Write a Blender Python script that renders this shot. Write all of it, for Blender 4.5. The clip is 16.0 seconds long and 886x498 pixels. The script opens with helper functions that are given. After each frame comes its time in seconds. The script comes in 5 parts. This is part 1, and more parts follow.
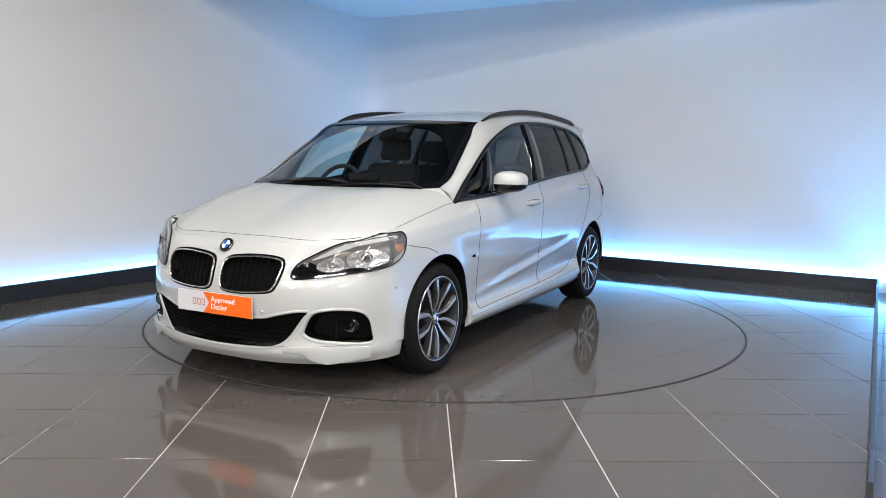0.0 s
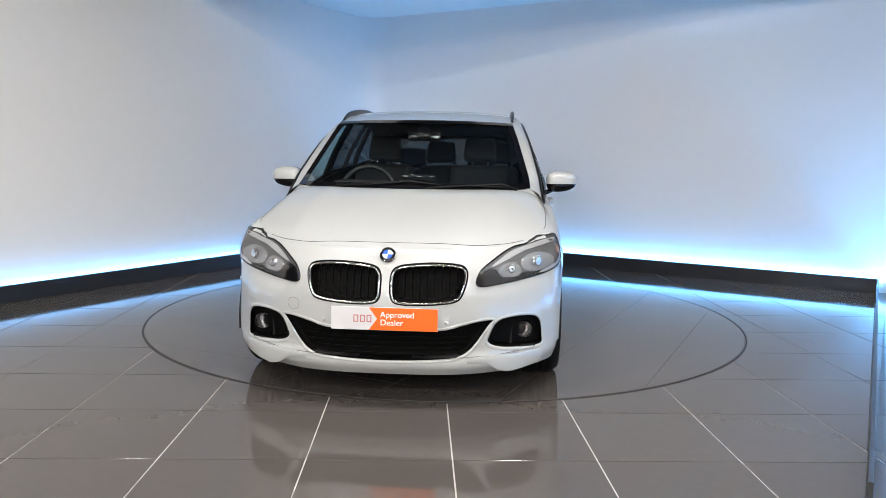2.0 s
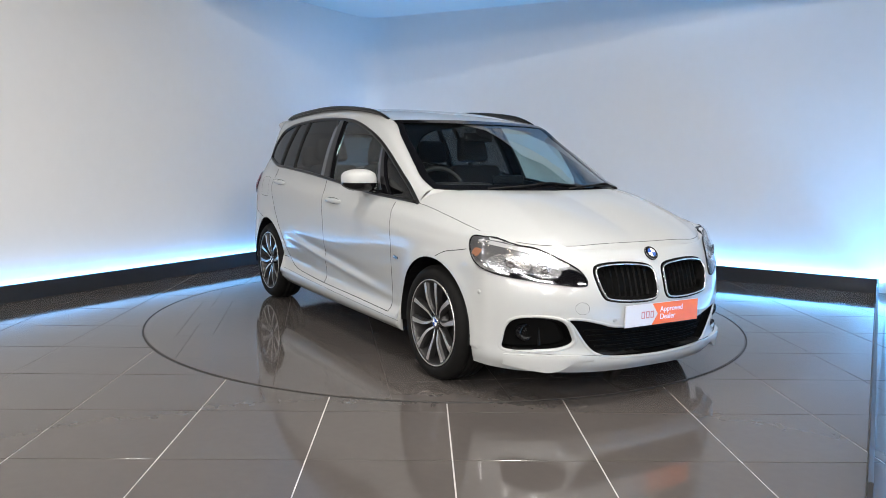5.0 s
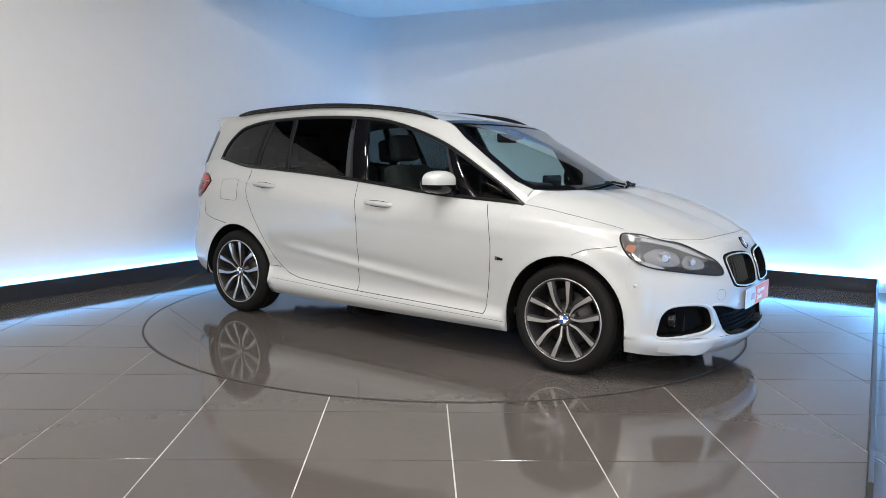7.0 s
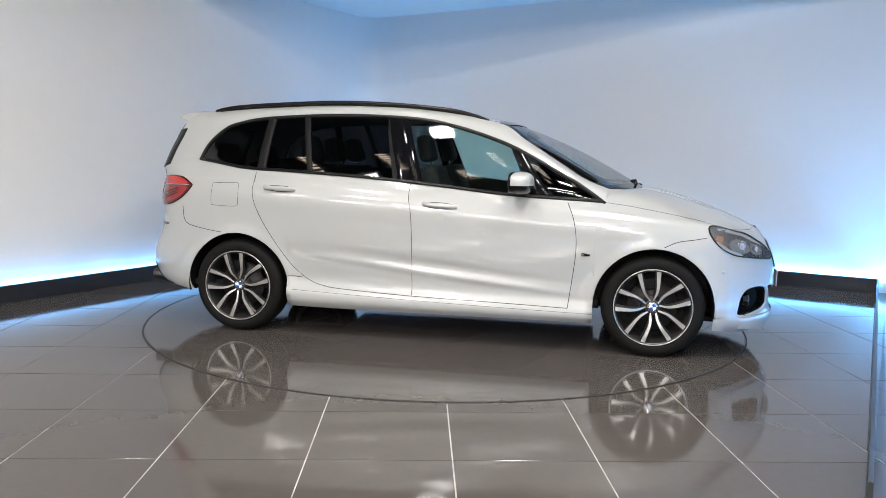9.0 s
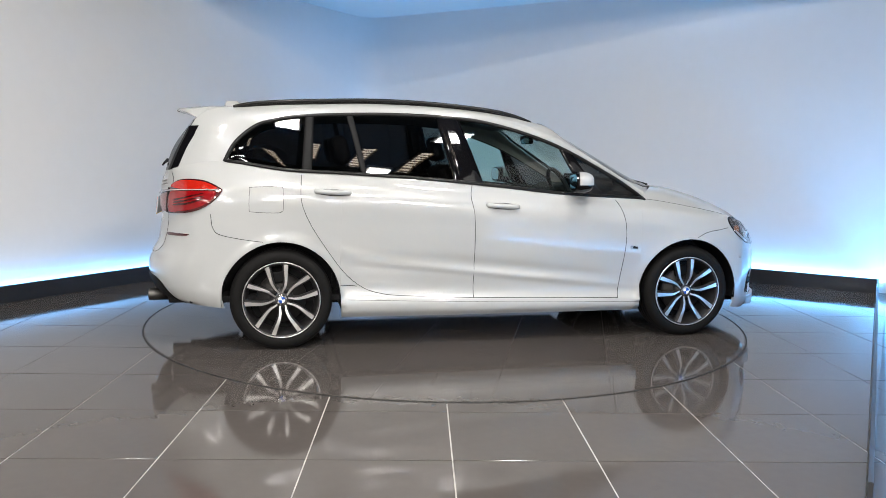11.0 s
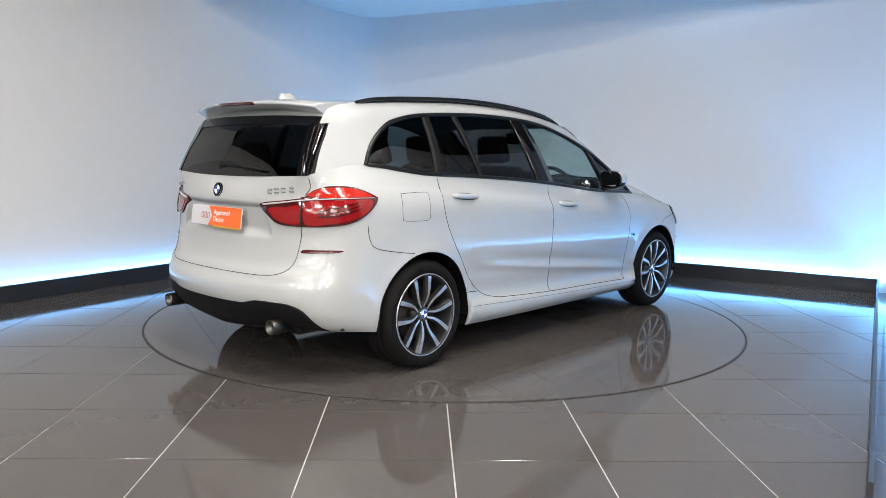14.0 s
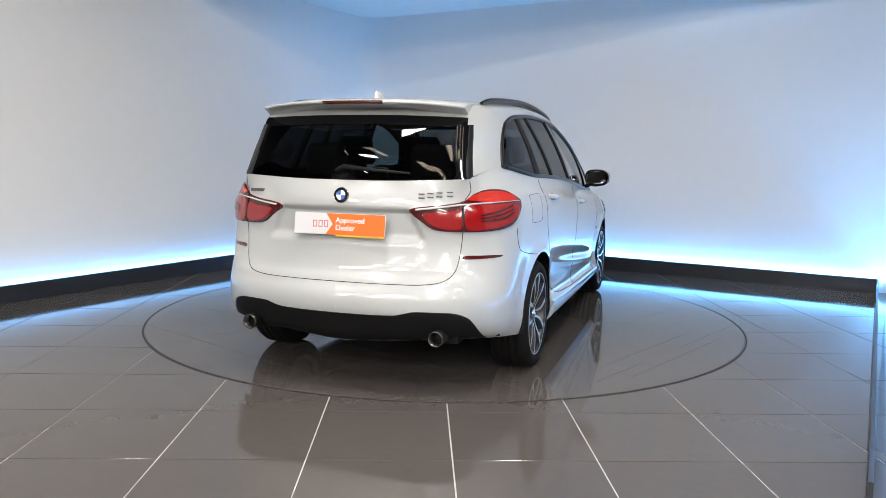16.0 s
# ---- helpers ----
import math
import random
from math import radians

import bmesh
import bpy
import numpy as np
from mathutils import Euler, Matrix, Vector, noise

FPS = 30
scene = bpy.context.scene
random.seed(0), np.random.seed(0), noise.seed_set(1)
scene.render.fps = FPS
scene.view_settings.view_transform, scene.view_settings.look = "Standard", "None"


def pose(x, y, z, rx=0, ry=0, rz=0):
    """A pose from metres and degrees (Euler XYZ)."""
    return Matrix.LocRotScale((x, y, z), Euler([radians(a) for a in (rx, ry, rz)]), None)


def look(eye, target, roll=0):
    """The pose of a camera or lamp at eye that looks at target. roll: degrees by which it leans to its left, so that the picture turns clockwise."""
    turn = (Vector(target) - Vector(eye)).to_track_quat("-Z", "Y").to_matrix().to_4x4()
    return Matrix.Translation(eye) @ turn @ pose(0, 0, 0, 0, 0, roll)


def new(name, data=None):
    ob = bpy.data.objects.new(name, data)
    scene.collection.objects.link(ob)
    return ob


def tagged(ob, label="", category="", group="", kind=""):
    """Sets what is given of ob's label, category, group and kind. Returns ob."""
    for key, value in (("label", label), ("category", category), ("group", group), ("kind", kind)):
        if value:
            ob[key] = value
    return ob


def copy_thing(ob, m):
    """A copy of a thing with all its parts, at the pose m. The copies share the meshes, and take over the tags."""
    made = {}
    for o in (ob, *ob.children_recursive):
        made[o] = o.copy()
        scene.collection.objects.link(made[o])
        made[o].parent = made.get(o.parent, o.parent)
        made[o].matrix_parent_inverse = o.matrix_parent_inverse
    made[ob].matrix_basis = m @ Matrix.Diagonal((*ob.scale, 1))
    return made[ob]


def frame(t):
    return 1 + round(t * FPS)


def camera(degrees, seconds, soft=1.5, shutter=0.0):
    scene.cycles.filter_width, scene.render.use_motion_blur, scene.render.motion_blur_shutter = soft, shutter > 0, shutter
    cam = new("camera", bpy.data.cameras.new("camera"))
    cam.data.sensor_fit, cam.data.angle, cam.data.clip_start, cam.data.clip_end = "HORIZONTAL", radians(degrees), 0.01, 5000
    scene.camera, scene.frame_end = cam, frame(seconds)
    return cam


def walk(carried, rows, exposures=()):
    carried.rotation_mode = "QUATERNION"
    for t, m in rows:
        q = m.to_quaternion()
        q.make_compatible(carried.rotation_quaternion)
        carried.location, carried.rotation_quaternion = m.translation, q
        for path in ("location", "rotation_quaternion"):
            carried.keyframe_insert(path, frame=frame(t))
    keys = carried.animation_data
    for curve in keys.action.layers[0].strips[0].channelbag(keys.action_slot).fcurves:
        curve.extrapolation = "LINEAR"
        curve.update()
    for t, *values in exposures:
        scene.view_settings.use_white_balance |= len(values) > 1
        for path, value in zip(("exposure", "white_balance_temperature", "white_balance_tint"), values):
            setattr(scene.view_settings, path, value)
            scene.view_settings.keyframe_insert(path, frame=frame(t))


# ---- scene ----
# ---- camera ----
cam = camera(59.51, 16.0, soft=0.85)
EYE = (0.0, -6.0145, 1.2468)
VIEW = look(EYE, (EYE[0] - 0.00357, EYE[1] + 0.99257, EYE[2] - 0.1216), 0.945)
walk(cam, [(0.0, VIEW), (16.0, VIEW)], exposures=[(0.0, 0.28), (16.0, 0.28)])

# ---- world and lights ----
world = bpy.data.worlds.new("hall_air")
scene.world = world
world.use_nodes = True
world.node_tree.nodes["Background"].inputs[0].default_value = (1.0, 0.98, 0.95, 1)
world.node_tree.nodes["Background"].inputs[1].default_value = 0.04

CORNER = Vector((-1.08, 4.385, 0))
LEFT_END = Vector((-5.2, -2.57, 0))
RIGHT_END = Vector((4.20, 1.27, 0))
SIDE_END = Vector((1.56, -3.48, 0))
HALL_Y, HALL_X, HALL_H = -24.0, 11.0, 4.1
BOOTH_H = 2.98


def area_lamp(name, m, sx, sy, watts, colour):
    data = bpy.data.lights.new(name, "AREA")
    data.shape, data.size, data.size_y = "RECTANGLE", sx, sy
    data.energy, data.color = watts, colour
    ob = new(name, data)
    ob.matrix_world = m
    return tagged(ob, kind="structure")


# hall panels: rows of high rectangular lamps before the booth; y -2.6 pair added for overhead light
PANELS = [(-0.9, -2.6), (1.3, -2.6), (-2.6, -4.6), (0.9, -4.6)] + [(x, y) for y in (-9.0, -12.5, -16.0, -19.5) for x in (-7.0, -3.5, 0.0, 3.5)]
for px, py in PANELS:
    area_lamp("panel_light", pose(px, py, HALL_H - 0.09, 0, 0, 0), *((0.34, 0.34, 54.0) if py > -5 else (1.2, 0.6, 146.0)), (1.0, 0.965, 0.925))


def strip_between(a, b, inset, z, tilt, watts):
    """A blue strip in the gap behind the skirting, from a to b, shining up and towards the wall."""
    mid, along = (a + b) / 2, (b - a)
    n = Vector((-along.y, along.x, 0)).normalized()
    if n.dot(Vector((0, 0, 0)) - mid) < 0:
        n.negate()
    p = mid + n * inset + Vector((0, 0, z))
    turn = (Vector((0, 0, 1)) - n * tilt).to_track_quat("-Z", "Y").to_matrix()
    zx = -(Vector((0, 0, 1)) - n * tilt).normalized()
    xx = along.normalized()
    yy = zx.cross(xx)
    m = Matrix(((xx.x, yy.x, zx.x, p.x), (xx.y, yy.y, zx.y, p.y), (xx.z, yy.z, zx.z, p.z), (0, 0, 0, 1)))
    area_lamp("light_strip", m, along.length - 0.1, 0.03, watts, (0.11, 0.45, 1.0))


strip_between(CORNER, LEFT_END, 0.035, 0.10, 0.35, 28.0)
strip_between(CORNER, RIGHT_END, 0.035, 0.10, 0.35, 52.0)
strip_between(RIGHT_END, SIDE_END, 0.035, 0.10, 0.35, 50.0)

# narrow louvred rooflights over the near end of the hall
ROOFLIGHTS = [(-3.4, -4.0), (-2.0, -4.0), (-0.4, -4.0), (0.45, -4.0), (1.3, -4.0), (-1.3, -5.6), (0.2, -5.6)]


# ---- materials ----
def material(name, colour, rough=0.5, metal=0.0, coat=0.0, coat_rough=0.03, vary=0.06, scale=8.0, bump=0.0, bump_scale=60.0,
             spec=0.5, emit=None, power=0.0, per_object=0.0, smudge=0.0):
    m = bpy.data.materials.new(name)
    m.use_nodes = True
    nt = m.node_tree
    b = nt.nodes["Principled BSDF"]
    b.inputs["Base Color"].default_value = (*colour, 1)
    b.inputs["Roughness"].default_value = rough
    b.inputs["Metallic"].default_value = metal
    b.inputs["Specular IOR Level"].default_value = spec
    b.inputs["Coat Weight"].default_value = coat
    b.inputs["Coat Roughness"].default_value = coat_rough
    if emit:
        b.inputs["Emission Color"].default_value = (*emit, 1)
        b.inputs["Emission Strength"].default_value = power
    tc = nt.nodes.new("ShaderNodeTexCoord")
    if vary or per_object:
        n1 = nt.nodes.new("ShaderNodeTexNoise")
        n1.inputs["Scale"].default_value, n1.inputs["Detail"].default_value = scale, 6
        if per_object:
            seed = nt.nodes.new("ShaderNodeObjectInfo")
            far = nt.nodes.new("ShaderNodeMath")
            far.operation, far.inputs[1].default_value = "MULTIPLY", 60.0
            nt.links.new(seed.outputs["Random"], far.inputs[0])
            n1.noise_dimensions = "4D"
            nt.links.new(far.outputs[0], n1.inputs["W"])
        nt.links.new(tc.outputs["Object"], n1.inputs["Vector"])
        n2 = nt.nodes.new("ShaderNodeTexNoise")
        n2.inputs["Scale"].default_value, n2.inputs["Detail"].default_value = scale * 9, 3
        nt.links.new(tc.outputs["Object"], n2.inputs["Vector"])
        add = nt.nodes.new("ShaderNodeMath")
        add.operation = "ADD"
        nt.links.new(n1.outputs["Fac"], add.inputs[0])
        nt.links.new(n2.outputs["Fac"], add.inputs[1])
        rng = nt.nodes.new("ShaderNodeMapRange")
        rng.inputs["From Min"].default_value, rng.inputs["From Max"].default_value = 0.6, 1.4
        rng.inputs["To Min"].default_value, rng.inputs["To Max"].default_value = 1 - vary, 1 + vary
        nt.links.new(add.outputs[0], rng.inputs["Value"])
        last = rng.outputs["Result"]
        if per_object:
            info = nt.nodes.new("ShaderNodeObjectInfo")
            r2 = nt.nodes.new("ShaderNodeMapRange")
            r2.inputs["To Min"].default_value, r2.inputs["To Max"].default_value = 1 - per_object, 1 + per_object
            nt.links.new(info.outputs["Random"], r2.inputs["Value"])
            mul = nt.nodes.new("ShaderNodeMath")
            mul.operation = "MULTIPLY"
            nt.links.new(last, mul.inputs[0])
            nt.links.new(r2.outputs["Result"], mul.inputs[1])
            last = mul.outputs[0]
        sc = nt.nodes.new("ShaderNodeVectorMath")
        sc.operation = "SCALE"
        sc.inputs[0].default_value = colour
        nt.links.new(last, sc.inputs["Scale"])
        nt.links.new(sc.outputs[0], b.inputs["Base Color"])
        if smudge:
            r3 = nt.nodes.new("ShaderNodeMapRange")
            r3.inputs["From Min"].default_value, r3.inputs["From Max"].default_value = 0.3, 0.75
            r3.inputs["To Min"].default_value, r3.inputs["To Max"].default_value = max(rough - smudge, 0.01), rough + smudge
            nt.links.new(n1.outputs["Fac"], r3.inputs["Value"])
            nt.links.new(r3.outputs["Result"], b.inputs["Roughness"])
    if bump:
        n3 = nt.nodes.new("ShaderNodeTexNoise")
        n3.inputs["Scale"].default_value, n3.inputs["Detail"].default_value = bump_scale, 4
        nt.links.new(tc.outputs["Object"], n3.inputs["Vector"])
        bp = nt.nodes.new("ShaderNodeBump")
        bp.inputs["Strength"].default_value, bp.inputs["Distance"].default_value = bump, 0.002
        nt.links.new(n3.outputs["Fac"], bp.inputs["Height"])
        nt.links.new(bp.outputs["Normal"], b.inputs["Normal"])
    return m


def glass_material(name, tint, rough=0.0, edge=0.85, power=4.0):
    """Thin tinted glass: a clear tinted pass with a mirror coat by Fresnel."""
    m = bpy.data.materials.new(name)
    m.use_nodes = True
    nt = m.node_tree
    nt.nodes.remove(nt.nodes["Principled BSDF"])
    tr = nt.nodes.new("ShaderNodeBsdfTransparent")
    tr.inputs[0].default_value = (*tint, 1)
    gl = nt.nodes.new("ShaderNodeBsdfGlossy")
    gl.inputs["Roughness"].default_value = rough
    lw = nt.nodes.new("ShaderNodeLayerWeight")
    lw.inputs["Blend"].default_value = 0.5
    pw = nt.nodes.new("ShaderNodeMath")
    pw.operation, pw.inputs[1].default_value = "POWER", power
    nt.links.new(lw.outputs["Facing"], pw.inputs[0])
    fr = nt.nodes.new("ShaderNodeMapRange")
    fr.inputs["To Min"].default_value, fr.inputs["To Max"].default_value = 0.05, edge
    nt.links.new(pw.outputs[0], fr.inputs["Value"])
    mix = nt.nodes.new("ShaderNodeMixShader")
    nt.links.new(fr.outputs[0], mix.inputs[0])
    nt.links.new(tr.outputs[0], mix.inputs[1])
    nt.links.new(gl.outputs[0], mix.inputs[2])
    nt.links.new(mix.outputs[0], nt.nodes["Material Output"].inputs[0])
    return m


M_WALL = material("white_wall_paint", (0.82, 0.82, 0.82), 0.6, vary=0.015, scale=1.2, bump=0.05, bump_scale=220)
M_CEIL = material("white_ceiling_paint", (0.78, 0.78, 0.78), 0.7, vary=0.02, scale=1.0)
M_SKIRT = material("dark_skirting", (0.022, 0.024, 0.028), 0.35, vary=0.1, scale=4)
M_TILE = material("polished_grey_tile", (0.080, 0.071, 0.066), 0.075, vary=0.05, scale=2.2, per_object=0.05, smudge=0.025, spec=0.34)
M_GROUT = material("pale_grout", (0.46, 0.44, 0.42), 0.85, vary=0.12, scale=14)
M_DISC_GROUT = material("dark_disc_joint", (0.06, 0.055, 0.05), 0.7, vary=0.1, scale=14)
M_GAP = material("black_rubber_gap", (0.012, 0.012, 0.012), 0.6, vary=0.1)
# pale enough to bounce lamp light onto the booth walls
M_HALL = material("hall_wall_paint", (0.34, 0.33, 0.32), 0.7, vary=0.05, scale=1)
M_HALL_CEIL = material("hall_ceiling_paint", (0.10, 0.10, 0.10), 0.8, vary=0.05, scale=1)
M_PANEL = material("lamp_diffuser", (0.9, 0.9, 0.9), 0.5, vary=0, emit=(1.0, 0.96, 0.9), power=18.0)
M_BLIND = material("tan_timber_slat", (0.50, 0.38, 0.27), 0.5, vary=0.15, scale=5)


# ---- mesh helpers ----
def mesh_of(name, verts, faces, smooth=False):
    me = bpy.data.meshes.new(name)
    me.from_pydata([tuple(v) for v in verts], [], faces)
    me.validate()
    if smooth:
        me.shade_smooth()
    return me


def part(name, data, mat, parent, label=""):
    """One mesh object under a thing or a part; data is a mesh or a bmesh."""
    if isinstance(data, bmesh.types.BMesh):
        me = bpy.data.meshes.new(name)
        data.to_mesh(me)
        data.free()
    else:
        me = data
    if not me.materials:
        me.materials.append(mat)
    ob = new(name, me)
    if parent is not None:
        ob.parent = parent
    if label:
        tagged(ob, label)
    return ob


def box_bm(x0, x1, y0, y1, z0, z1, bevel=0.0, seg=2):
    bm = bmesh.new()
    bmesh.ops.create_cube(bm, size=1.0, matrix=Matrix.LocRotScale(((x0 + x1) / 2, (y0 + y1) / 2, (z0 + z1) / 2), None, (x1 - x0, y1 - y0, z1 - z0)))
    if bevel:
        bmesh.ops.bevel(bm, geom=bm.edges[:], offset=bevel, segments=seg, profile=0.6, affect="EDGES")
    return bm


def slab_along(name, a, b, thick, z0, z1, mat, side, bevel=0.0):
    """A wall from a to b on the floor plan; its inner face runs from a to b and it is thick to the outside."""
    along = (b - a)
    n = Vector((-along.y, along.x, 0)).normalized()
    if n.dot(-(a + b) / 2) < 0:
        n.negate()
    n *= side
    bm = bmesh.new()
    low = [a, b, b - n * thick, a - n * thick]
    vs = [bm.verts.new((p.x, p.y, z0)) for p in low] + [bm.verts.new((p.x, p.y, z1)) for p in low]
    for f in ((0, 1, 2, 3), (4, 5, 6, 7), (0, 1, 5, 4), (1, 2, 6, 5), (2, 3, 7, 6), (3, 0, 4, 7)):
        bm.faces.new([vs[i] for i in f])
    bmesh.ops.recalc_face_normals(bm, faces=bm.faces[:])
    if bevel:
        bmesh.ops.bevel(bm, geom=bm.edges[:], offset=bevel, segments=2, affect="EDGES")
    return part(name, bm, mat, None)


# ---- the booth ----
FILLET = 0.36
dl, dr = (LEFT_END - CORNER).normalized(), (RIGHT_END - CORNER).normalized()
FL, FR = CORNER + dl * FILLET, CORNER + dr * FILLET
tagged(slab_along("wall_left", FL, LEFT_END, 0.15, 0, BOOTH_H, M_WALL, 1), "plain white painted booth wall lit blue from below", "wall", kind="structure")
tagged(slab_along("wall_back", FR, RIGHT_END, 0.15, 0, BOOTH_H, M_WALL, 1), "plain white painted booth wall lit blue from below", "wall", kind="structure")
cv, cf = [], []
for k in range(41):
    t = k / 40
    p = FL * (1 - t) ** 2 + CORNER * (2 * t * (1 - t)) + FR * t ** 2
    out = (CORNER * 1.0 - Vector((0, 0, 0))).normalized() * 0.12
    cv += [(p.x, p.y, 0), (p.x, p.y, BOOTH_H), (p.x + out.x, p.y + out.y, BOOTH_H), (p.x + out.x, p.y + out.y, 0)]
for k in range(40):
    for j in range(4):
        cf.append((4 * k + j, 4 * k + (j + 1) % 4, 4 * k + 4 + (j + 1) % 4, 4 * k + 4 + j))
corner_mesh = mesh_of("wall_corner", cv, cf, False)
tagged(part("wall_corner", corner_mesh, M_WALL, None), "rounded white booth wall corner lit blue", "wall", kind="structure")
tagged(slab_along("wall_side", RIGHT_END, SIDE_END, 0.15, 0, BOOTH_H, M_WALL, 1), "plain white painted booth side wall lit blue from below", "wall", kind="structure")


def offset_corner(p, a, b, d):
    """p moved inward by d from both walls p-a and p-b."""
    out = []
    for q in (a, b):
        along = (q - p).normalized()
        n = Vector((-along.y, along.x, 0))
        if n.dot(-(p + q) / 2) < 0:
            n.negate()
        out.append((p + n * d, along))
    (p1, d1), (p2, d2) = out
    k = ((p2 - p1).x * d2.y - (p2 - p1).y * d2.x) / (d1.x * d2.y - d1.y * d2.x)
    return p1 + d1 * k


GAP, BOARD = 0.075, 0.018
kc = offset_corner(CORNER, LEFT_END, RIGHT_END, GAP + BOARD)
kr = offset_corner(RIGHT_END, CORNER, SIDE_END, GAP + BOARD)


def end_in(p, toward, d):
    along = (toward - p).normalized()
    n = Vector((-along.y, along.x, 0))
    if n.dot(-(p + toward) / 2) < 0:
        n.negate()
    return p + n * d


for nm, a, b in (("baseboard_left", kc, end_in(LEFT_END, CORNER, GAP + BOARD)), ("baseboard_back", kc, kr), ("baseboard_side", kr, end_in(SIDE_END, RIGHT_END, GAP + BOARD))):
    tagged(slab_along(nm, a, b, BOARD, 0.0, 0.142, M_SKIRT, 1, 0.002), "dark charcoal skirting board hiding a blue light strip", "skirting board", kind="structure")

# booth ceiling, whose front edge shades the top of the walls
bm = bmesh.new()
ring = [LEFT_END + Vector((-0.3, 3.5, 0)), CORNER + Vector((-0.3, 0.4, 0)), RIGHT_END + Vector((0.5, 0.1, 0)), Vector((4.6, 1.1, 0)), Vector((2.6, 1.75, 0)), Vector((-3.2, 1.75, 0)), Vector((-4.9, 1.3, 0))]
lo = [bm.verts.new((p.x, p.y, BOOTH_H)) for p in ring]
hi = [bm.verts.new((p.x, p.y, BOOTH_H + 0.12)) for p in ring]
bm.faces.new(lo), bm.faces.new(hi)
for i in range(len(ring)):
    j = (i + 1) % len(ring)
    bm.faces.new((lo[i], lo[j], hi[j], hi[i]))
bmesh.ops.recalc_face_normals(bm, faces=bm.faces[:])
tagged(part("ceiling", bm, M_CEIL, None), "smooth white booth ceiling tinted blue by the strips", "ceiling", kind="structure")

# unseen drop below the ceiling's edge, added to shade the upper walls
for a, b in ((Vector((4.6, 1.1, 0)), Vector((2.6, 1.75, 0))), (Vector((2.6, 1.75, 0)), Vector((-3.2, 1.75, 0))), (Vector((-3.2, 1.75, 0)), Vector((-4.9, 1.3, 0)))):
    tagged(slab_along("bulkhead", a, b, -0.08, BOOTH_H - 0.17, BOOTH_H + 0.004, M_CEIL, 1), "unseen white drop added to shade the wall tops", "bulkhead", kind="structure")

# the unseen hall that closes the place behind the camera; its walls bounce fill light
for nm, a, b in (("wall_hall_south", Vector((-HALL_X, HALL_Y, 0)), Vector((HALL_X, HALL_Y, 0))), ("wall_hall_west", Vector((-HALL_X, HALL_Y, 0)), Vector((-HALL_X, 8, 0))),
                 ("wall_hall_east", Vector((HALL_X, HALL_Y, 0)), Vector((HALL_X, 8, 0))), ("wall_hall_north", Vector((-HALL_X, 8, 0)), Vector((HALL_X, 8, 0)))):
    tagged(slab_along(nm, a, b, 0.2, 0, HALL_H, M_HALL, 1), "unseen grey-beige hall wall, pale to bounce light", "wall", kind="structure")
tagged(part("ceiling_hall", box_bm(-HALL_X, HALL_X, HALL_Y, 8, HALL_H, HALL_H + 0.2), M_HALL_CEIL, None), "dark grey hall ceiling", "ceiling", kind="structure")
# panel bodies, also for the unseen y -2.6 pair added for overhead light
for px, py in PANELS:
    lamp = tagged(new("ceiling_light"), "square white panel lamp on the hall ceiling", "ceiling light", "hall lamps")
    lamp.location = (px, py, HALL_H)
    hx, hy = (0.17, 0.17) if py > -5 else (0.6, 0.3)
    part("frame", box_bm(-hx - 0.04, hx + 0.04, -hy - 0.04, hy + 0.04, -0.05, 0, 0.01), M_WALL, lamp)
    part("diffuser", box_bm(-hx, hx, -hy, hy, -0.06, -0.045), M_PANEL, lamp, "bright white diffuser")

# floor slab under the tiles, seen as the joints
tagged(part("floor", box_bm(-HALL_X, HALL_X, HALL_Y, 8, -0.2, -0.0030), M_GROUT, None), "polished dark grey porcelain tiles with pale joints", "floor", kind="structure")
FLOOR = bpy.data.objects["floor"]

# ---- turntable ----
RADIUS = 2.226
turntable = tagged(new("turntable"), "round tiled turntable set flush in the grey floor", "turntable")
M_DISC_TILE = M_TILE


def clip_poly(poly, nx, ny, d):
    """The part of a convex polygon with nx*x + ny*y <= d."""
    out = []
    for k, p in enumerate(poly):
        q = poly[(k + 1) % len(poly)]
        a, b = nx * p[0] + ny * p[1] - d, nx * q[0] + ny * q[1] - d
        if a <= 0:
            out.append(p)
        if (a < 0 < b) or (b < 0 < a):
            s = a / (a - b)
            out.append((p[0] + s * (q[0] - p[0]), p[1] + s * (q[1] - p[1])))
    return out


def prism(poly, z0, z1):
    bm = bmesh.new()
    lo = [bm.verts.new((x, y, z0)) for x, y in poly]
    hi = [bm.verts.new((x, y, z1)) for x, y in poly]
    bm.faces.new(hi)
    n = len(poly)
    for k in range(n):
        bm.faces.new((lo[k], lo[(k + 1) % n], hi[(k + 1) % n], hi[k]))
    bmesh.ops.recalc_face_normals(bm, faces=bm.faces[:])
    return bm


def ring_bm(r0, r1, z0, z1, n=160):
    bm = bmesh.new()
    rows = []
    for r, z in ((r0, z0), (r0, z1), (r1, z1), (r1, z0)):
        rows.append([bm.verts.new((r * math.cos(2 * math.pi * k / n), r * math.sin(2 * math.pi * k / n), z)) for k in range(n)])
    for a in range(3):
        for k in range(n):
            bm.faces.new((rows[a][k], rows[a][(k + 1) % n], rows[a + 1][(k + 1) % n], rows[a + 1][k]))
    bmesh.ops.recalc_face_normals(bm, faces=bm.faces[:])
    return bm


# the dark ring joint stays with the floor, the disc turns inside it
part("ring_joint", ring_bm(RADIUS - 0.008, RADIUS + 0.003, -0.004, 0.0012), M_GAP, FLOOR, "thin black joint round the turntable")
disc_bm = prism([(RADIUS * 0.994 * math.cos(2 * math.pi * k / 128), RADIUS * 0.994 * math.sin(2 * math.pi * k / 128)) for k in range(128)], -0.004, 0.0015)
